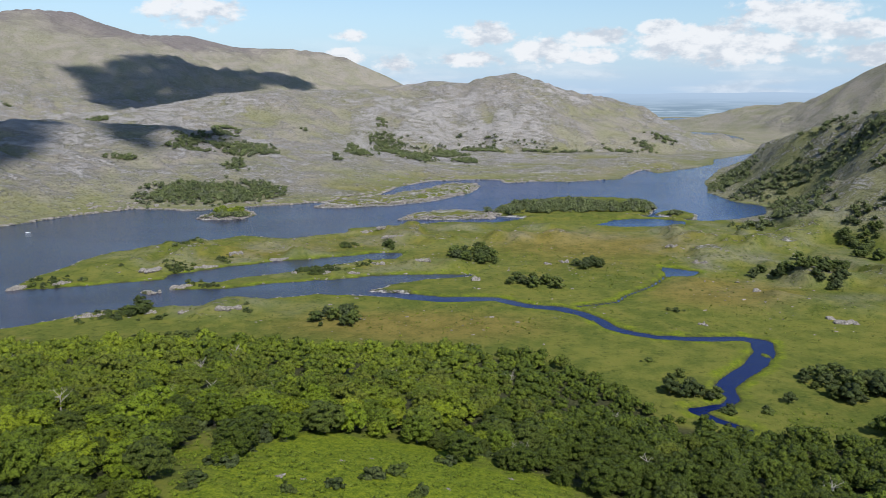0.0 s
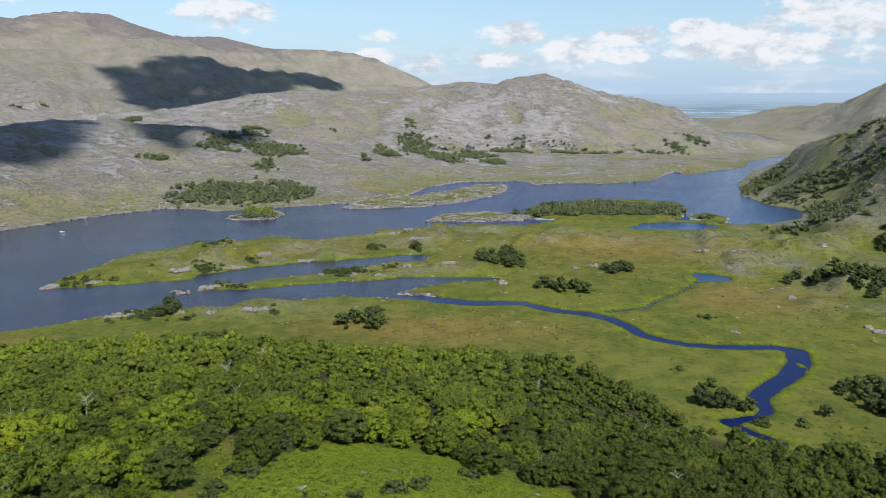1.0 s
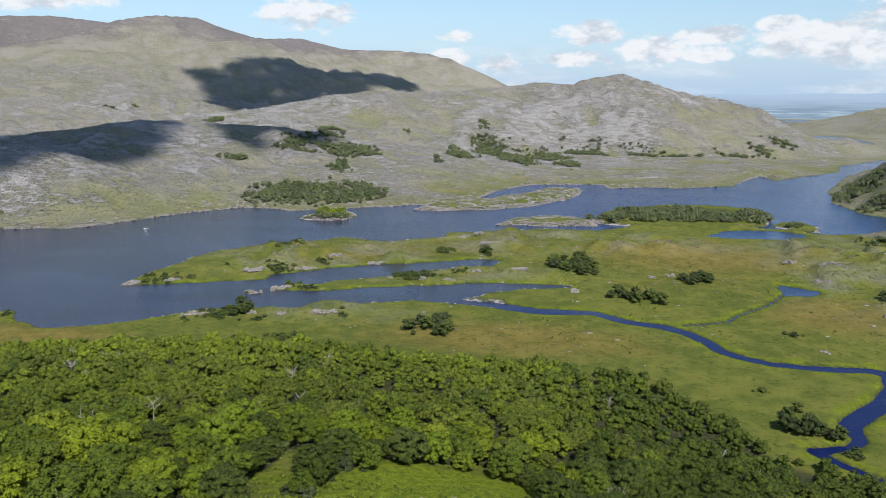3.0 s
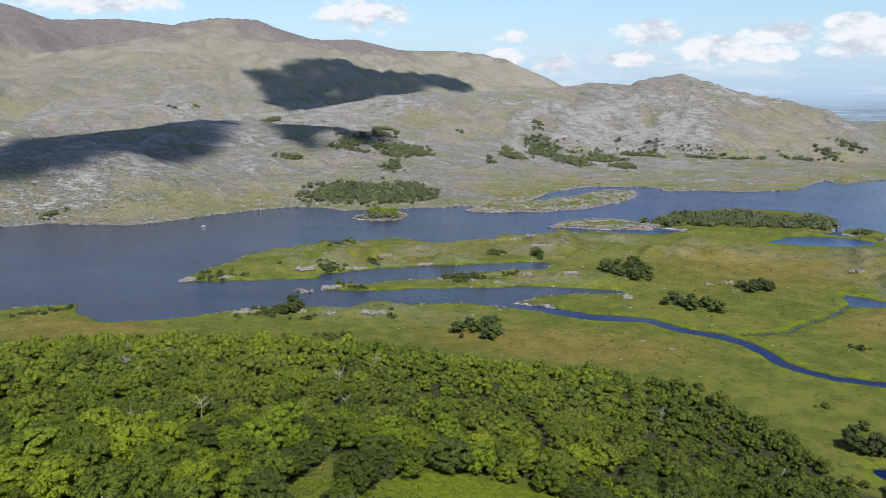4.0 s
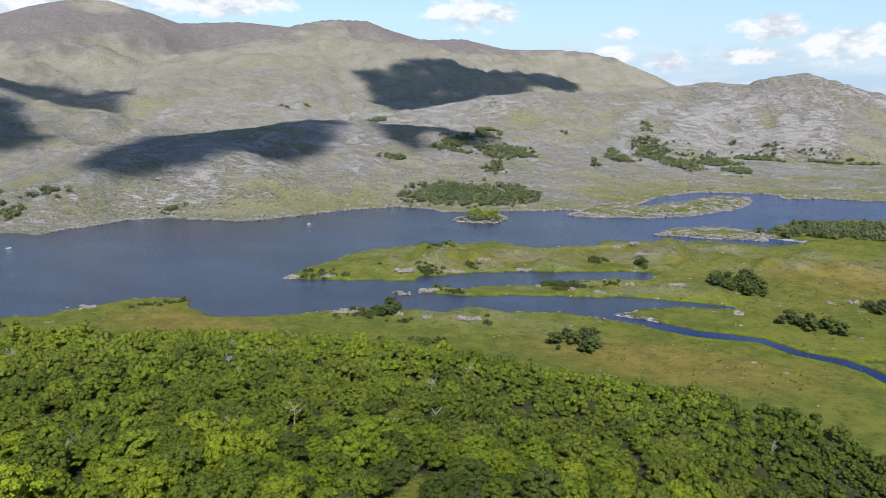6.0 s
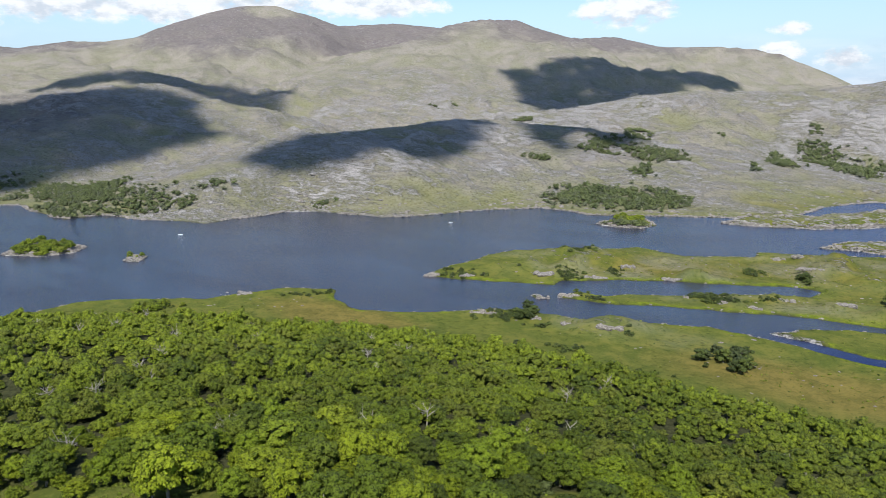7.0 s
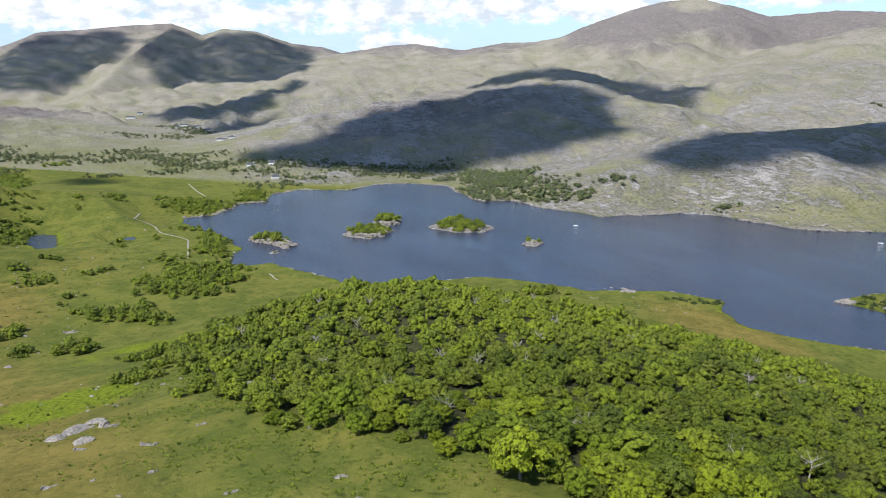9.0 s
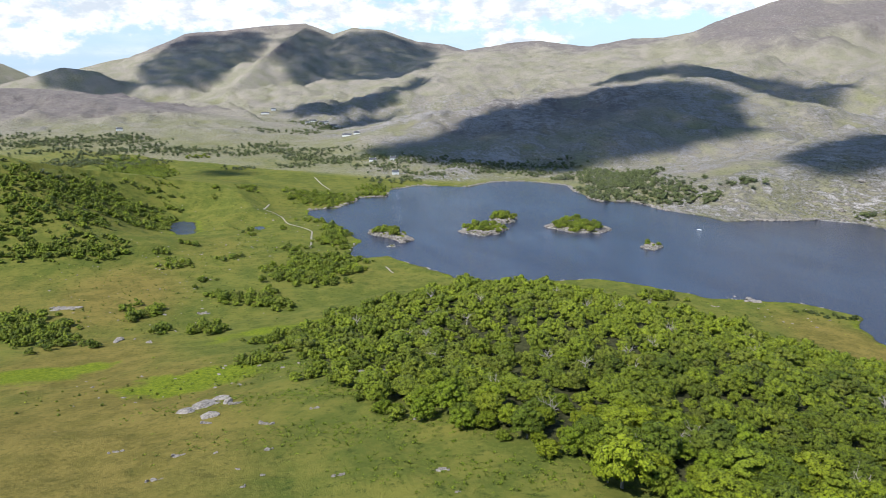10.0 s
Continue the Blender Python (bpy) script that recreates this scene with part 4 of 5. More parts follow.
def trunk_mesh(rng, tall, wide, limbs=4, mat=None):
    pieces = [limb((0, 0, -0.6), (rng.uniform(-0.3, 0.3), rng.uniform(-0.3, 0.3), tall * 0.55), 0.32, 0.2)]
    for k in range(limbs):
        turn = k * 2 * math.pi / limbs + rng.uniform(0, 1)
        reach = wide * rng.uniform(0.45, 0.75)
        pieces.append(limb((0, 0, tall * rng.uniform(0.28, 0.5)), (reach * math.cos(turn), reach * math.sin(turn), tall * rng.uniform(0.6, 0.8)), 0.16, 0.05, 5))
    verts, quads, count = [], [], 0
    for v, q in pieces:
        verts.append(v)
        quads.append(q + count)
        count += len(v)
    return quick_mesh("trunk", np.concatenate(verts), np.zeros((0, 3), int), np.concatenate(quads), mat or BARK)


def joined(name, spots, kinds, mat, label, category, seed):
    """Many crowns in one mesh: rows of x, y, z, size, tone."""
    rng = np.random.default_rng(seed)
    verts, tris, quads, tones, count = [], [], [], [], 0
    for x, y, z, size, tone in spots:
        v, t, q = kinds[rng.integers(len(kinds))]
        c, s = math.cos(turn := rng.uniform(0, 6.3)), math.sin(turn)
        v = v @ np.array([[c, s, 0], [-s, c, 0], [0, 0, 1]]) * (size, size, size * rng.uniform(0.75, 1.25)) + (x, y, z)
        verts.append(v)
        tris.append(t + count)
        quads.append(q + count)
        tones.append(np.full(len(v), tone))
        count += len(v)
    mesh = quick_mesh(name, np.concatenate(verts), np.concatenate(tris), np.concatenate(quads), mat, {"tone": np.concatenate(tones)}, True)
    return tagged(new(name, mesh), label, category, kind="stuff")


rng = np.random.default_rng(7)
OAKS = [crown(rng, 4.1, 6.6, 0.9, 46, 1.08, 34, 0.31, True, False) for _ in range(5)]
WOODS = [crown(rng, 4.0, 6.4, 0.7, 30, 1.28, 18, 0.43, True, False) for _ in range(6)]
MIDS = [crown(rng, 3.8, 6.2, 0.5, 13, 1.65, 9, 0.62, True, False) for _ in range(6)]
COPSES = [crown(rng, 3.0, 4.8, 0.2, 5, 1.7, 6, 0.75, True, False) for _ in range(6)]
BUSHES = [crown(rng, 1.3, 1.7, -0.1, 8, 0.6, 14, 0.28) for _ in range(4)]

TUFTS = [crown(rng, 0.9, 0.9, -0.25, 2, 0.6, 6, 0.4, False, False) for _ in range(4)]

# ---- the oak wood on the slope ----
def scatter(seed, box, step, keep):
    """Spots on a shaken grid for which keep(x, y) holds."""
    rng = np.random.default_rng(seed)
    xs, ys = np.meshgrid(np.arange(box[0], box[1], step), np.arange(box[2], box[3], step))
    xs, ys = xs.ravel() + rng.uniform(-0.42, 0.42, xs.size) * step, ys.ravel() + rng.uniform(-0.42, 0.42, ys.size) * step
    good = keep(xs, ys)
    return xs[good], ys[good]


def in_wood(x, y):
    wx, wy = x + 9 * rough(x, y, 40, 2, 31), y + 9 * rough(x, y, 40, 2, 32)
    good = inside(wx, wy, WOOD)
    for gx, gy, ga, gb in GLADES:
        good &= ((x - gx) / ga) ** 2 + ((y - gy) / gb) ** 2 > 1
    return good & (from_water(x, y)[0] > 4)


wx, wy = scatter(3, (-520, 340, 60, 400), 8.0, in_wood)
wz = land(wx, wy)[0]
order = np.argsort(np.hypot(wx + 15, wy - 20))
rng = np.random.default_rng(11)
tone = np.clip(0.44 + 0.4 * rough(wx, wy, 55, 2, 33) + rng.uniform(-0.34, 0.34, len(wx)) - 0.6 * ramp(wx, -40, 90) + 0.2 * ramp(-wx, 60, 250), 0, 1)
sizes = np.clip(rng.normal(0.98, 0.28, len(wx)), 0.5, 1.7) * (0.86 + 0.18 * rough(wx, wy, 80, 2, 34))
GREENS = ("dense dark green oak among the trees of the wood", "bright yellow-green oak with a full summer crown", "mid-green oak with a broad lumpy crown")
oak_kinds = []
for k in range(5):
    oak = thing("oak_tree", GREENS[k % 3], "tree", group="oaks of the wood")
    v, t, q = OAKS[k]
    part("trunk", trunk_mesh(rng, 7.0, 3.4, mat=BARK), oak)
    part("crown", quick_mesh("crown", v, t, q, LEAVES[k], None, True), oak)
    oak_kinds.append(oak)
for n, i in enumerate(order[:300]):
    kind = int(np.clip(tone[i] * 5, 0, 4))
    m = pose(wx[i], wy[i], wz[i] - 0.3, 0, 0, rng.uniform(0, 360))
    oak_kinds[kind].scale = (sizes[i], sizes[i], sizes[i] * rng.uniform(0.85, 1.2))
    copy_thing(oak_kinds[kind], m)
for oak in oak_kinds:
    for ob in (*oak.children_recursive, oak):
        bpy.data.objects.remove(ob)
spots = np.stack([wx, wy, wz - 0.4, sizes, tone], -1)[order]
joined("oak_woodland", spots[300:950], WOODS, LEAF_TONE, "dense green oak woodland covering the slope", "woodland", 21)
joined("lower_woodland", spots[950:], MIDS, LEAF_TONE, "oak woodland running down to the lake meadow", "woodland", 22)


# ---- thickets, copses and far woods ----
def in_patches(patches, step, seed, size, share=1.0, loose=0.0):
    """Spots in ellipses that face the lookout."""
    rng = np.random.default_rng(seed)
    rows = []
    for cx, cy, a, b in patches:
        n = max(1, int(math.pi * a * b / step**2 * share))
        way = math.atan2(cy - 20, cx)
        for _ in range(n):
            r, turn = math.sqrt(rng.uniform(0, 1)) * (1 + loose * rng.normal() * 0.3), rng.uniform(0, 6.283)
            u, v = b * r * math.cos(turn), a * r * math.sin(turn)
            rows.append((cx + u * math.cos(way) - v * math.sin(way), cy + u * math.sin(way) + v * math.cos(way), size * rng.uniform(0.45, 1.4), np.clip(rng.normal(0.5, 0.25), 0, 1)))
    rows = np.array(rows)
    good = from_water(rows[:, 0], rows[:, 1])[0] > 1.0
    rows = rows[good]
    return np.stack([rows[:, 0], rows[:, 1], land(rows[:, 0], rows[:, 1])[0] - 0.3, rows[:, 2], rows[:, 3]], -1)


joined("far_shore_woods", in_patches(WOOD_NORTH, 6.6, 41, 1.15, 1.1, 0.8), COPSES, LEAF_HAZY, "dark green woods at the foot of the rocky hills", "woodland", 42)
joined("peninsula_wood", in_patches(WOOD_PENINSULA, 5.5, 43, 1.0, 1.1), COPSES, LEAF_HAZY, "dark green wood on a low peninsula in the lake", "woodland", 44)
joined("hillside_wood", in_patches(WOOD_RIGHT, 7.4, 45, 0.95, 1.2, 1), COPSES, LEAF_HAZY, "scattered dark green trees on a rocky hillside", "woodland", 46)
joined("lakeside_wood", in_patches(WOOD_WOODED_POINT, 6.8, 47, 0.95, 1.1, 1), COPSES, LEAF_HAZY, "pale green open wood above the lake shore", "woodland", 48)
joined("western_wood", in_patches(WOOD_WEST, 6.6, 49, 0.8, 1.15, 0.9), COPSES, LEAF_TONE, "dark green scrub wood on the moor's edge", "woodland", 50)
joined("valley_woods", in_patches(WOOD_VALLEY, 9, 51, 0.85, 0.9, 1), COPSES, LEAF_HAZY, "dull green hedgerow trees over the valley floor", "woodland", 52)
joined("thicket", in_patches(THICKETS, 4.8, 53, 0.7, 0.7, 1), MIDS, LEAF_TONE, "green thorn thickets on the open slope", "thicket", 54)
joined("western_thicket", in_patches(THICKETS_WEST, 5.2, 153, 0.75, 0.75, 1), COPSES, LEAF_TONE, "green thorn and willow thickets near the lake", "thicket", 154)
joined("valley_trees", in_patches(VALLEY_TREES, 9, 155, 0.75, 0.8, 1), COPSES, LEAF_HAZY, "dull green trees scattered over the valley floor", "trees", 156)
joined("scrub", in_patches(THICKETS_MORE, 4.2, 55, 0.55, 0.6, 1), MIDS, LEAF_TONE, "low green scrub among rough grass", "scrub", 56)
ISLES = [(-745, 295, 26, 24), (-800, 343, 20, 18), (-725, 405, 28, 30), (-616, 433, 8, 9), (-745, 190, 22, 16), (-268, 880, 18, 22)]
joined("island_trees", in_patches(ISLES, 5.6, 57, 0.75, 1.0), MIDS, LEAF_TONE, "green trees crowded on small rocky lake islands", "trees", 58)


def lone_trees(name, patches, step, seed, size, label, group, meshes):
    rng = np.random.default_rng(seed)
    first = []
    for k in range(3):
        tree = thing(name, label, "tree" if "tree" in name else "bush", group=group)
        v, t, q = meshes[k]
        part("trunk", trunk_mesh(rng, 6.5 if "tree" in name else 1.4, 3.0 if "tree" in name else 1.2, 3), tree)
        part("crown", quick_mesh("crown", v, t, q, LEAVES_DARK[k], None, True), tree)
        first.append(tree)
    for x, y, z, s, tone in in_patches(patches, step, seed, size, 0.7):
        tree = first[rng.integers(3)]
        tree.scale = (s, s, s * rng.uniform(0.85, 1.15))
        copy_thing(tree, pose(x, y, z, 0, 0, rng.uniform(0, 360)))
    for tree in first:
        for ob in (*tree.children_recursive, tree):
            bpy.data.objects.remove(ob)


lone_trees("meadow_tree", MEADOW_TREES, 6.4, 61, 0.98, "dark green tree in a clump on the lake meadow", "meadow clumps", [crown(rng, 3.5, 6.4, 0.4, 11, 1.5, 24, 0.42) for _ in range(3)])
lone_trees("bush", MEADOW_BUSHES, 4.2, 63, 1.3, "round dark green bush in rough grass", "meadow bushes", BUSHES)
lone_trees("knoll_bush", KNOLL_BUSHES, 2.6, 67, 1.25, "dark green bush on the ferny knoll", "knoll bushes", BUSHES)
lone_trees("shore_bush", SHORE_BUSHES, 4.5, 65, 1.3, "green bush on the rocky lake shore", "shore bushes", BUSHES)


# ---- rocks ----
def boulder(seed, a, b, c, cut=0.25):
    rng = np.random.default_rng(seed)
    v, f = ICO3
    p = v.copy()
    for _ in range(9):
        way = rng.normal(size=3)
        way /= np.linalg.norm(way)
        reach = rng.uniform(0.55, 0.9)
        over = np.clip(p @ way - reach, 0, None)
        p -= over[:, None] * way * 0.92
    p += 0.05 * np.sin(p @ rng.normal(size=(3, 3)) * 7)
    p = p * (a, b, c)
    return quick_mesh("rock", p, f, np.zeros((0, 4), int), ROCK)


ICO3 = ico(3)
ROCK_LABELS = ("pale grey weathered sandstone outcrop in rough grass", "grey lichened boulder half sunk in the turf", "low pale rock ledge at the water's edge")


def rocks(rows, seed, high, label, group):
    rng = np.random.default_rng(seed)
    for n, (x, y, a, b) in enumerate(rows):
        # each outcrop is a few broken lumps of one ledge
        root = thing("rock_outcrop", label, "rock", x, y, height(x, y), group)
        root.rotation_euler[2] = math.atan2(y - 20, x) - math.pi / 2
        for k in range(7 if a > 3 else 4):
            s = rng.uniform(0.2, 0.5) if k else 0.6
            ob = part("stone", boulder(seed * 100 + n * 5 + k, a * s, b * s * 0.8, high * rng.uniform(0.5, 1.0) * min(1.0, 0.4 + a / 8)), root)
            ob.location = (rng.uniform(-0.9, 0.9) * a if k else 0, rng.uniform(-0.6, 0.6) * b if k else 0, -0.1)
            ob.rotation_euler = (rng.uniform(-0.15, 0.15), rng.uniform(-0.15, 0.15), rng.uniform(-0.5, 0.5))


rocks(SHORE_ROCKS, 71, 2.8, ROCK_LABELS[2], "shore outcrops")
rocks(HILL_ROCKS, 72, 1.5, ROCK_LABELS[0], "slope outcrops")
rocks(KNOLL_ROCKS, 73, 1.0, ROCK_LABELS[1], "knoll rocks")


# ---- boats, path and houses ----
WHITE = material("white_paint", lambda n, p: n.mix(n.noise(p, 2.0, 4), (0.68, 0.68, 0.66), (0.82, 0.82, 0.8)), 0.5)
SLATE = material("slate_roof", lambda n, p: n.mix(n.noise(p, 1.0, 4), (0.05, 0.055, 0.065), (0.11, 0.11, 0.12)), 0.7)
GRAVEL = material("gravel", lambda n, p: (n.mix(n.noise(p, 1.5, 5), (0.26, 0.23, 0.17), (0.42, 0.39, 0.31)), n.noise(p, 6.0, 4)), 0.95)
GLASS = material("dark_glass", lambda n, p: n.mix(n.noise(p, 0.5, 2), (0.02, 0.025, 0.03), (0.04, 0.045, 0.05)), 0.1, 0.5)


def hull_mesh(long, wide, tall):
    verts, quads = [], []
    for k in range(7):
        u = k / 6
        half = wide / 2 * (1 - u**3) * (0.8 + 0.2 * min(1, u * 3))
        x = (u - 0.5) * long
        verts += [(x, -half, tall), (x, -half * 0.7, 0), (x, half * 0.7, 0), (x, half, tall), (x, half * 0.85, tall), (x, half * 0.6, tall * 0.35), (x, -half * 0.6, tall * 0.35), (x, -half * 0.85, tall)]
    for k in range(6):
        for j in range(8):
            quads.append((k * 8 + j, k * 8 + (j + 1) % 8, k * 8 + 8 + (j + 1) % 8, k * 8 + 8 + j))
    quads += [tuple(range(8))[::-1]]
    return mesh_of("hull", verts, quads, WHITE, True)


def boat(x, y, turn):
    ob = thing("motor_boat", "small white open boat out on the lake", "boat", x, y, -0.15, "boats on the lake")
    ob.rotation_euler[2] = radians(turn)
    part("hull", hull_mesh(5.2, 1.7, 0.6), ob)
    v, q = limb((-2.3, 0, 0.2), (-2.45, 0, 0.95), 0.22, 0.16)
    part("outboard_motor", quick_mesh("outboard_motor", v, np.zeros((0, 3), int), q, SLATE), ob)
    for s in (-1.0, 0.6):
        part("bench", mesh_of("bench", [(s - 0.2, -0.6, 0.5), (s + 0.2, -0.6, 0.5), (s + 0.2, 0.6, 0.5), (s - 0.2, 0.6, 0.5), (s - 0.2, -0.6, 0.44), (s + 0.2, -0.6, 0.44), (s + 0.2, 0.6, 0.44), (s - 0.2, 0.6, 0.44)],
                              [(0, 1, 2, 3), (7, 6, 5, 4), (0, 4, 5, 1), (1, 5, 6, 2), (2, 6, 7, 3), (3, 7, 4, 0)], BARK), ob)


boat(-678, 533, 52)
boat(-459, 765, 31)


def path(name, line, wide):
    """A trodden gravel path laid on the ground."""
    line = np.array(line, float)
    t = np.linspace(0, len(line) - 1, (len(line) - 1) * 14 + 1)
    x, y = np.interp(t, range(len(line)), line[:, 0]), np.interp(t, range(len(line)), line[:, 1])
    x, y = x + 1.5 * np.sin(t * 3.1), y + 1.5 * np.cos(t * 2.3)
    dx, dy = np.gradient(x), np.gradient(y)
    far = np.hypot(dx, dy)
    nx, ny = -dy / far * wide / 2, dx / far * wide / 2
    px, py = np.concatenate([x - nx, x + nx]), np.concatenate([y - ny, y + ny])
    z = land(px, py)[0] + 0.25
    n = len(x)
    mesh = mesh_of(name, np.stack([px, py, z], -1), [(k, k + 1, n + k + 1, n + k) for k in range(n - 1)], GRAVEL)
    tagged(new(name, mesh), "pale gravel path over the bog", "path", kind="structure")


path("path", [(-948, 66), (-909, 60), (-896, 71), (-868, 78), (-835, 85), (-802, 99), (-778, 106), (-734, 103), (-698, 96)], 2.0)
path("shore_path", [(-606, 153), (-597, 157), (-582, 157)], 1.8)
path("track", [(-1231, 154), (-1158, 159), (-1085, 164)], 2.4)


def house(x, y, turn, long, deep, tall):
    ob = thing("farmhouse", "white farmhouse with a dark slate roof in the valley", "house", x, y, height(x, y) - 0.3, "houses of the valley")
    ob.rotation_euler[2] = radians(turn)
    a, b, r = long / 2, deep / 2, tall + deep * 0.45
    part("wall", mesh_of("wall", [(-a, -b, 0), (a, -b, 0), (a, b, 0), (-a, b, 0), (-a, -b, tall), (a, -b, tall), (a, b, tall), (-a, b, tall), (-a, 0, r - 0.2), (a, 0, r - 0.2)],
                          [(0, 1, 5, 4), (2, 3, 7, 6), (1, 2, 6, 9, 5), (3, 0, 4, 8, 7)], WHITE), ob)
    roof = part("roof", mesh_of("roof", [(-a - 0.4, -b - 0.4, tall - 0.2), (a + 0.4, -b - 0.4, tall - 0.2), (a + 0.4, 0, r), (-a - 0.4, 0, r), (-a - 0.4, b + 0.4, tall - 0.2), (a + 0.4, b + 0.4, tall - 0.2),
                                         (-a - 0.4, -b - 0.4, tall - 0.5), (a + 0.4, -b - 0.4, tall - 0.5), (a + 0.4, b + 0.4, tall - 0.5), (-a - 0.4, b + 0.4, tall - 0.5)],
                                [(0, 1, 2, 3), (3, 2, 5, 4), (0, 6, 7, 1), (4, 5, 8, 9)], SLATE), ob)
    for s in (-0.42, 0.42):
        c = s * long
        part("chimney", mesh_of("chimney", [(c + i, j, k) for k in (r - 0.8, r + 1.0) for i, j in ((-0.4, -0.4), (0.4, -0.4), (0.4, 0.4), (-0.4, 0.4))],
                                [(0, 1, 5, 4), (1, 2, 6, 5), (2, 3, 7, 6), (3, 0, 4, 7), (4, 5, 6, 7)], WHITE), roof)
    for k in (-0.3, 0.0, 0.3):
        c, low, top = k * long, 0.9 if k else 0.0, 2.2
        part("door" if not k else "window", mesh_of("window", [(c - 0.5, -b - 0.06, low), (c + 0.5, -b - 0.06, low), (c + 0.5, -b - 0.06, top), (c - 0.5, -b - 0.06, top), (c - 0.5, -b + 0.1, low), (c + 0.5, -b + 0.1, low), (c + 0.5, -b + 0.1, top), (c - 0.5, -b + 0.1, top)],
                                                     [(0, 1, 2, 3), (0, 4, 5, 1), (1, 5, 6, 2), (2, 6, 7, 3), (3, 7, 4, 0)], GLASS), ob)


for x, y, turn, long in ((-1775, 293, 70, 22), (-1760, 315, 80, 14), (-2272, 260, 75, 24), (-2255, 285, 60, 18), (-2285, 300, 95, 16), (-2240, 318, 80, 20), (-2250, 240, 70, 14),
                         (-2476, 122, 80, 26), (-2490, 150, 85, 16), (-1385, 286, 75, 14), (-1237, 300, 85, 12), (-1400, 330, 70, 12), (-1850, -240, 95, 14)):
    house(x, y, turn, long, 8, 4.5)


# ---- heather, gorse and stones over the rough ground by the lake ----
ROUGH_GROUND = [(70, 610, 190, 110), (0, 450, 130, 40), (-200, 650, 120, 70), (-60, 720, 140, 60), (60, 770, 150, 50), (-110, 610, 60, 25), (-180, 485, 70, 25), (-400, 400, 70, 30), (270, 620, 90, 90), (330, 720, 90, 60), (250, 470, 70, 60),
                (-520, -40, 90, 70), (-640, -60, 90, 60), (-700, 40, 90, 60), (-300, 20, 90, 50), (110, 590, 50, 30), (0, 1100, 60, 90), (-100, 980, 70, 30), (-850, 60, 120, 80)]
joined("heather_scrub", in_patches(ROUGH_GROUND, 8.5, 91, 0.85, 1.0, 1), TUFTS, LEAF_TONE, "low dark heather and gorse over rough grass", "scrub", 92)


def along_shore(line, step, seed, low=0.4, high=5.0):
    """Spots on the dry strip beside the water."""
    rng = np.random.default_rng(seed)
    line = np.array(line, float)
    way = np.concatenate([[0], np.cumsum(np.hypot(*np.diff(line, axis=0).T))])
    at = rng.uniform(0, way[-1], int(way[-1] / step * 8))
    x, y = np.interp(at, way, line[:, 0]) + rng.normal(0, 8, len(at)), np.interp(at, way, line[:, 1]) + rng.normal(0, 8, len(at))
    off = from_water(x, y)[0]
    good = (off > low) & (off < high) & ((rough(x, y, 60, 2, seed) > -0.25) | (way[-1] < 400))
    x, y = x[good], y[good]
    return np.stack([x, y, land(x, y)[0] - 0.3, rng.uniform(0.4, 1.4, len(x)), x * 0], -1)


def stones(name, spots, seed, size, label):
    rng = np.random.default_rng(seed)
    verts, tris, count = [], [], 0
    v, f = BALL_LOW
    for x, y, z, s, _ in spots:
        p = v * (1 + 0.3 * rng.normal(size=(len(v), 1)).clip(-1, 1)) * size * s * rng.uniform(0.4, 1.5) * (1.5, 0.9, 0.55)
        c, k = math.cos(a := rng.uniform(-0.5, 1.2)), math.sin(a)
        verts.append(p @ np.array([[c, k, 0], [-k, c, 0], [0, 0, 1]]) + (x, y, z + 0.35))
        tris.append(f + count)
        count += len(p)
    mesh = quick_mesh(name, np.concatenate(verts), np.concatenate(tris), np.zeros((0, 4), int), ROCK)
    tagged(new(name, mesh), label, "stones", kind="stuff")


stones("scattered_stones", in_patches(ROUGH_GROUND, 19, 93, 1.0, 1.0, 1), 93, 0.7, "pale grey stones strewn over rough grass")
FAR_SHORES = [(-500, 800, 60, 30), (-420, 935, 80, 30), (-250, 965, 80, 20), (-600, 770, 60, 30), (-700, 740, 60, 60), (-780, 620, 80, 40), (-20, 1260, 60, 40), (200, 1240, 100, 40), (420, 1400, 80, 60), (-60, 1080, 70, 120), (20, 1130, 50, 90), (-130, 990, 70, 40)]
stones("far_shore_stones", in_patches(FAR_SHORES, 12, 94, 1.0, 1.0, 1), 94, 1.9, "pale rocks strewn along the far lake shore")
stones("strand_stones", along_shore(FAR_WEST + FAR_MIDDLE + FAR_EAST[:12], 1.6, 97), 97, 1.3, "bleached stones in a pale band at the lake's edge")
stones("bank_stones", along_shore(NEAR_EAST + NEAR_WEST, 9, 98, 0.2, 4.0), 98, 0.7, "grey stones along the near lake bank")
for n, (outline, tall) in enumerate(ISLANDS[:8]):
    stones("island_stones", along_shore(outline + outline[:1], 0.9, 110 + n, 0.2, 7.0), 110 + n, 1.2, "pale stones round the edge of a lake island")

def fronds(rng, count=14):
    """A clump of arching fern fronds."""
    turn = rng.uniform(0, 6.283, count)
    way = np.stack([np.cos(turn), np.sin(turn), np.zeros(count)], -1)
    side = np.stack([-np.sin(turn), np.cos(turn), np.zeros(count)], -1)
    long, up = rng.uniform(0.5, 1.0, (count, 1)), rng.uniform(0.35, 0.8, (count, 1))
    root = way * 0.1
    corner = np.stack([root + side * 0.2 + (0, 0, 0.2), root - side * 0.2 + (0, 0, 0.2), way * long + up * (0, 0, 1)], 1)
    return corner.reshape(-1, 3), np.arange(count * 3).reshape(-1, 3), np.zeros((0, 4), int)


FRONDS = [fronds(np.random.default_rng(130 + k)) for k in range(5)]
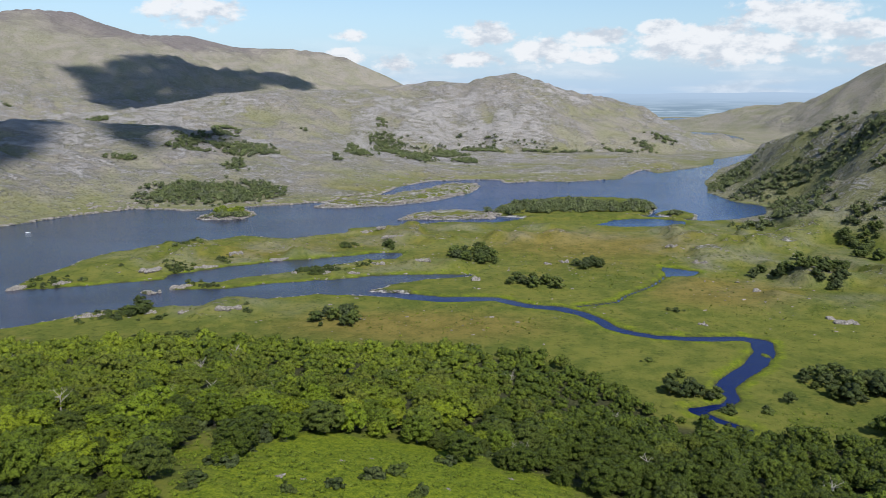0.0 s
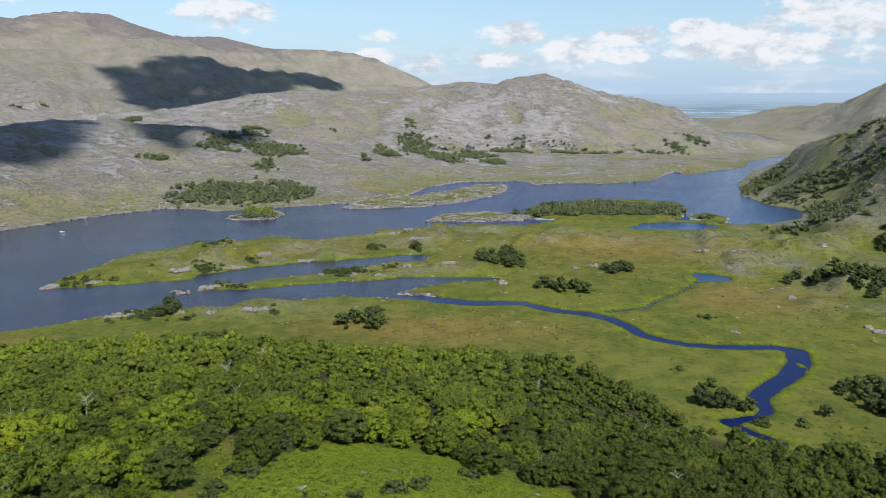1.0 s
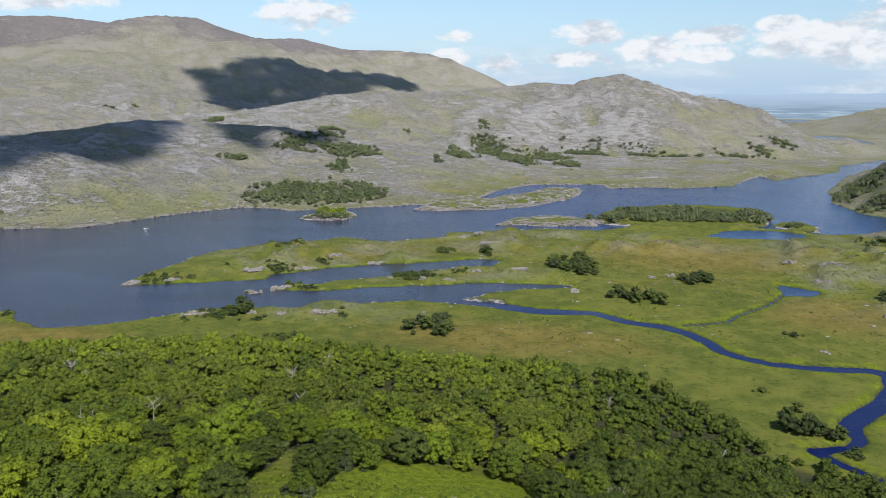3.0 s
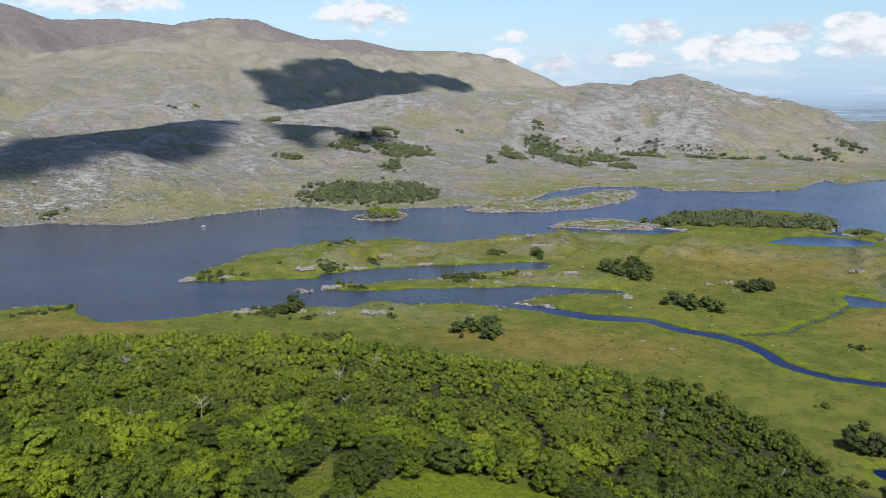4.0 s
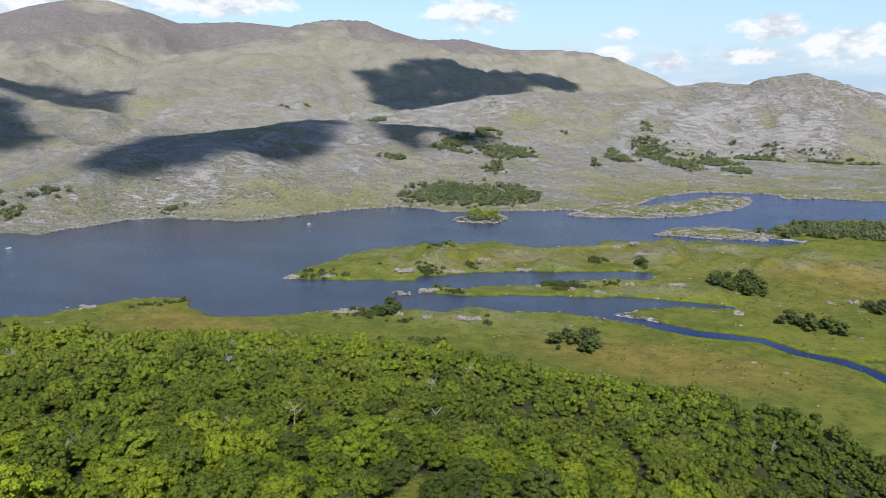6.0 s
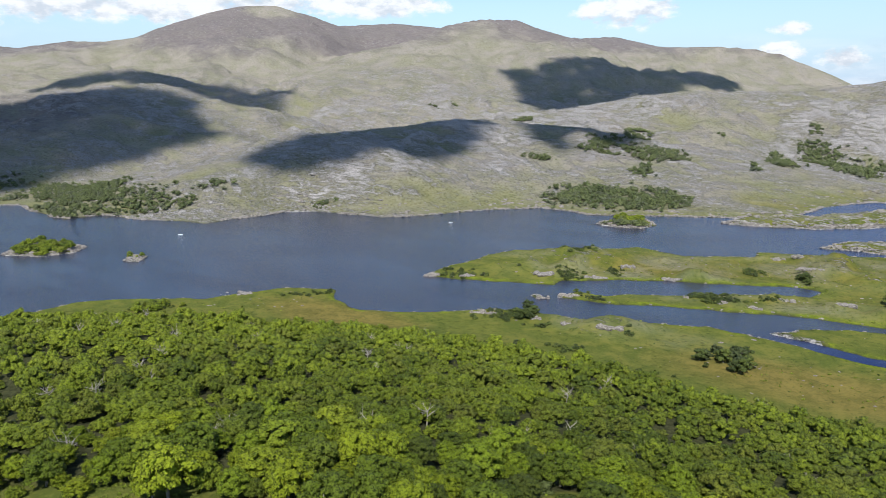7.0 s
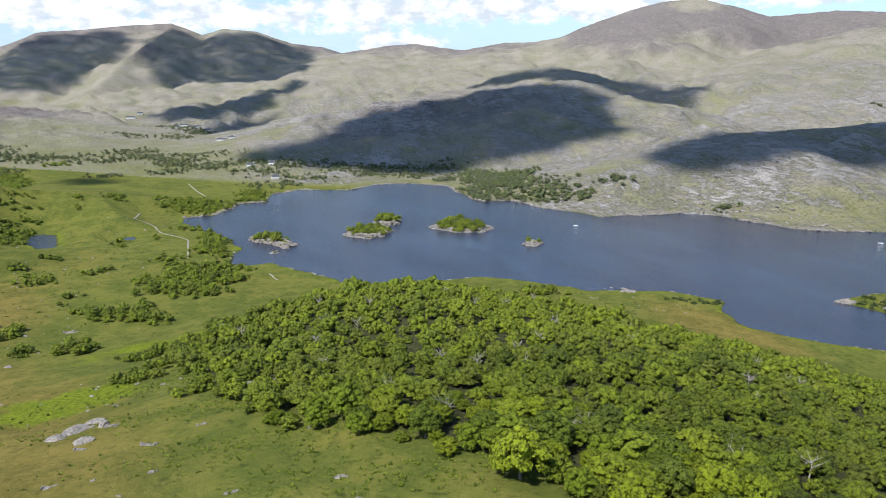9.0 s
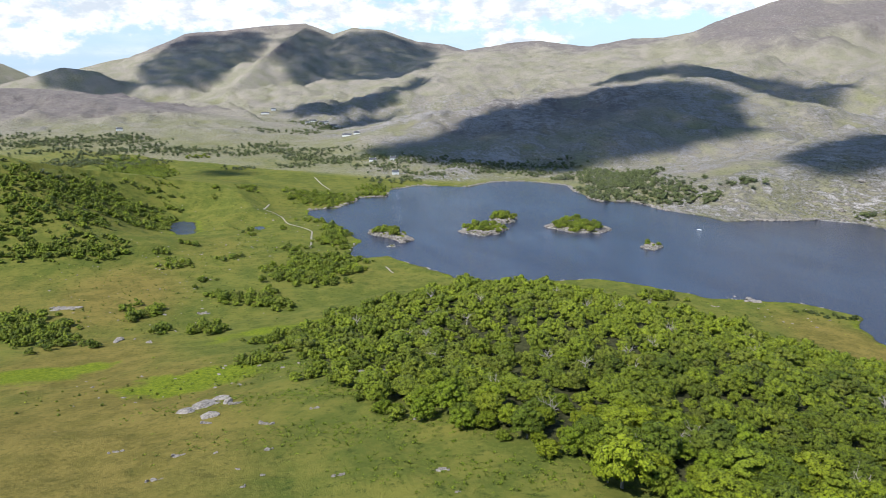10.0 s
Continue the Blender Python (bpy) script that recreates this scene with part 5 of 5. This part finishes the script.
BRACKEN = [(-12, 150, 44, 34), (-40, 140, 20, 24), (20, 155, 20, 22), (-60, 158, 8, 22), (-190, 74, 60, 14), (-240, 56, 60, 12), (-150, 92, 40, 12), (170, 300, 20, 14), (-300, 45, 40, 10)]
joined("bracken", in_patches(BRACKEN, 1.75, 95, 0.85, 1.0, 1), FRONDS, FERN, "bright green bracken over the open knoll", "bracken", 96)


# ---- bare dead trees that stick out of the wood ----
DEADWOOD = material("bleached_wood", lambda n, p: n.mix(n.noise(p, 3.0, 5), (0.20, 0.18, 0.155), (0.40, 0.37, 0.33)), 0.9)


def dead_tree(x, y, seed, size):
    rng = np.random.default_rng(seed)
    ob = thing("dead_tree", "bleached grey dead tree with bare twisted branches", "tree", x, y, height(x, y) - 0.2, "dead trees")
    v, q = limb((0, 0, -0.4), (0.4, 0.2, 5.0 * size), 0.3, 0.12)
    trunk = part("trunk", quick_mesh("trunk", v, np.zeros((0, 3), int), q, DEADWOOD), ob)
    for k in range(9):
        a, z = k * 2.4 + rng.uniform(0, 0.8), size * rng.uniform(2.4, 5.0)
        e = np.array([math.cos(a) * rng.uniform(1.6, 3.2), math.sin(a) * rng.uniform(1.6, 3.2), z + rng.uniform(0.8, 2.6)])
        v1, q1 = limb((0.2, 0.1, z), e, 0.15, 0.05, 5)
        v2, q2 = limb(e * (0.6, 0.6, 1) - (0, 0, 0.6), e + rng.normal(size=3) * 0.9 + (0, 0, 0.7), 0.07, 0.03, 4)
        v3, q3 = limb(e, e + rng.normal(size=3) * 0.8 + (0, 0, 0.5), 0.05, 0.02, 4)
        verts, quads = np.concatenate([v1, v2, v3]), np.concatenate([q1, q2 + len(v1), q3 + len(v1) + len(v2)])
        part("branch", quick_mesh("branch", verts, np.zeros((0, 3), int), quads, DEADWOOD), trunk)


for n, (x, y, s) in enumerate(((-300, 113, 1.9), (-215, 150, 1.8), (-150, 150, 1.7), (-120, 205, 1.9), (-90, 215, 1.8), (-60, 240, 1.8), (-170, 240, 1.8), (-250, 200, 1.9), (30, 240, 1.9), (70, 230, 1.9),
                               (-20, 290, 1.8), (-110, 300, 1.8), (-330, 230, 1.9), (-360, 160, 1.8), (-140, 128, 1.6), (-175, 118, 1.6), (60, 190, 1.7), (110, 180, 1.9), (-70, 190, 1.7), (-200, 300, 1.8))):
    dead_tree(x, y, 500 + n, s * 0.62)
bare_x, bare_y = scatter(77, (-470, 300, 90, 380), 55.0, in_wood)
for n, (x, y) in enumerate(zip(bare_x, bare_y)):
    dead_tree(x, y, 600 + n, 0.95 + 0.2 * math.sin(n * 2.3))

slab = thing("rock_slab", "broad bare slab of pinkish grey sandstone in the turf", "rock", -249, 17, height(-249, 17), "slope outcrops")
for n, (dx, dy, a, b) in enumerate(((0, 0, 6.5, 5.0), (7, -5, 4.0, 3.0), (-5, 6, 3.5, 2.6), (18, 3, 4.5, 2.8), (3, 9, 2.5, 1.6))):
    piece = part("slab", boulder(900 + n, a, b, 0.9), slab)
    piece.location = (dx, dy, height(-249 + dx, 17 + dy) - height(-249, 17) + 0.15)
    piece.rotation_euler = (0.02, -0.18, n * 0.7)
patch = thing("rock_outcrop", "low bare pale rock face at a clearing's edge", "rock", -257, 80, height(-257, 80), "slope outcrops")
for n, (dx, dy, a, b) in enumerate(((0, -5, 4.5, 6.0), (2, 4, 4.0, 5.0), (-2, 12, 2.5, 3.0))):
    piece = part("slab", boulder(920 + n, a, b, 1.6), patch)
    piece.location = (dx, dy, height(-257 + dx, 80 + dy) - height(-257, 80) + 0.3)
    piece.rotation_euler = (0.05, -0.2, n * 0.5)

# ---- ground that lies in the clouds' shade, each patch by its outline ----
SHADES = {
    "nose": [(-806, 766), (-772, 780), (-745, 801), (-697, 807), (-693, 816), (-680, 848), (-698, 911), (-666, 920), (-633, 929), (-605, 977), (-611, 1003), (-618, 1079), (-640, 1172), (-650, 1240), (-720, 1300), (-790, 1260), (-850, 1120), (-885, 985), (-890, 870), (-870, 800)],
    "nose_east": [(-656, 1326), (-617, 1296), (-532, 1190), (-496, 1201), (-540, 1300), (-519, 1309), (-485, 1318), (-428, 1261), (-403, 1320), (-440, 1480), (-520, 1500), (-600, 1450)],
    "purple": [(-1320, 2519), (-1250, 2456), (-1186, 2416), (-1060, 2190), (-960, 2150), (-900, 2380), (-830, 2480), (-790, 2700), (-733, 2900), (-600, 3100), (-560, 3218), (-630, 3315), (-723, 3254), (-838, 3086), (-995, 3013), (-1112, 2912), (-1230, 2715)],
    "dark": [(-1494, 282), (-1579, 453), (-1752, 635), (-1796, 893), (-1707, 1148), (-1639, 1231), (-1498, 1204), (-1197, 1022), (-1207, 933), (-1206, 832), (-1231, 724), (-1197, 612), (-1284, 476), (-1386, 379), (-1417, 292)],
    "back": [(-2361, 1227), (-2384, 1373), (-2328, 1546), (-2200, 1660), (-2040, 1640), (-1930, 1600), (-2060, 1570), (-2231, 1530), (-2300, 1405)],
    "reeks_west": [(-4126, -466), (-4532, -254), (-4538, -110), (-4530, 189), (-4368, 235), (-4172, 99), (-3803, -69), (-3620, -214), (-3618, -329), (-3818, -418)],
    "reeks_east": [(-4055, 251), (-4419, 332), (-4488, 472), (-4477, 746), (-4430, 958), (-4365, 1230), (-3600, 1036), (-3343, 768), (-3398, 567), (-3450, 347), (-3790, 264)],
    "hump": [(-3582, -780), (-3760, -900), (-3800, -680), (-3800, -480), (-3740, -397), (-3550, -434), (-3520, -571)],
    "brown_low": [(-2191, 1642), (-2093, 1793), (-1919, 1774), (-1829, 1900), (-1679, 1678), (-1480, 1390), (-1520, 1290), (-1700, 1337)],
    "strip": [(-2437, 176), (-2634, 391), (-2844, 625), (-3183, 839), (-3012, 821), (-2620, 599), (-2428, 401), (-2348, 242)],
    "strip_low": [(-2229, 291), (-2381, 431), (-2506, 605), (-2457, 563), (-2308, 437), (-2085, 315)],
    "bog": [(-1333, -46), (-1348, -2), (-1303, 47), (-1247, 27), (-1253, -19)],
}


# ---- fair-weather clouds that drift overhead and shade the hills ----
def cloud_over(outline, base, seed, mat):
    """A ragged cumulus that stands between the sun and the ground in the outline."""
    rng = np.random.default_rng(seed)
    xs, ys = [p[0] for p in outline], [p[1] for p in outline]
    step = max(14.0, math.sqrt((max(xs) - min(xs)) * (max(ys) - min(ys))) / 26)
    gx, gy = scatter(seed, (min(xs), max(xs), min(ys), max(ys)), step, lambda x, y: inside(x + step * rough(x, y, step * 5, 3, seed), y + step * rough(x, y, step * 5, 3, seed + 9), outline))
    gz = land(gx, gy)[0]
    far = (base - gz) / sun_way.z
    v, f = BALL_LOW
    verts, tris = [], []
    for n in range(len(gx)):
        p = v * (1 + 0.2 * rng.normal(size=(len(v), 1)).clip(-1.5, 1.5)) * (1, 1, 0.5) * step * rng.uniform(1.1, 1.4)
        verts.append(p + (gx[n] + sun_way.x * far[n], gy[n] + sun_way.y * far[n], base + rng.uniform(0, step)))
        tris.append(f + n * len(v))
    mesh = quick_mesh("cloud", np.concatenate(verts), np.concatenate(tris), np.zeros((0, 4), int), mat)
    return tagged(new("cloud", mesh), "white fair-weather cumulus cloud high over the hills", "cloud", group="clouds")


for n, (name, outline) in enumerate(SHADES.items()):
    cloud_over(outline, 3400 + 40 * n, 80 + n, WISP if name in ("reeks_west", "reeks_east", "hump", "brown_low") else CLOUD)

# ---- glowing backdrop: the distance past the valley's mouth, its blue haze painted on ----
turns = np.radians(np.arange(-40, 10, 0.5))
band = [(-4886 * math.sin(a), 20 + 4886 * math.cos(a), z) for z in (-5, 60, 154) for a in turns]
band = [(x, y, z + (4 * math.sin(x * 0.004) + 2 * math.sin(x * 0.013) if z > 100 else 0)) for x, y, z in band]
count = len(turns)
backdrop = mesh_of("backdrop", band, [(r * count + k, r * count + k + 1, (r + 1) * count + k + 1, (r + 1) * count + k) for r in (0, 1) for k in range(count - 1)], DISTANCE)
tagged(new("backdrop", backdrop), "glowing backdrop painted as a hazy blue plain and lake in the far distance", "distance", kind="structure")
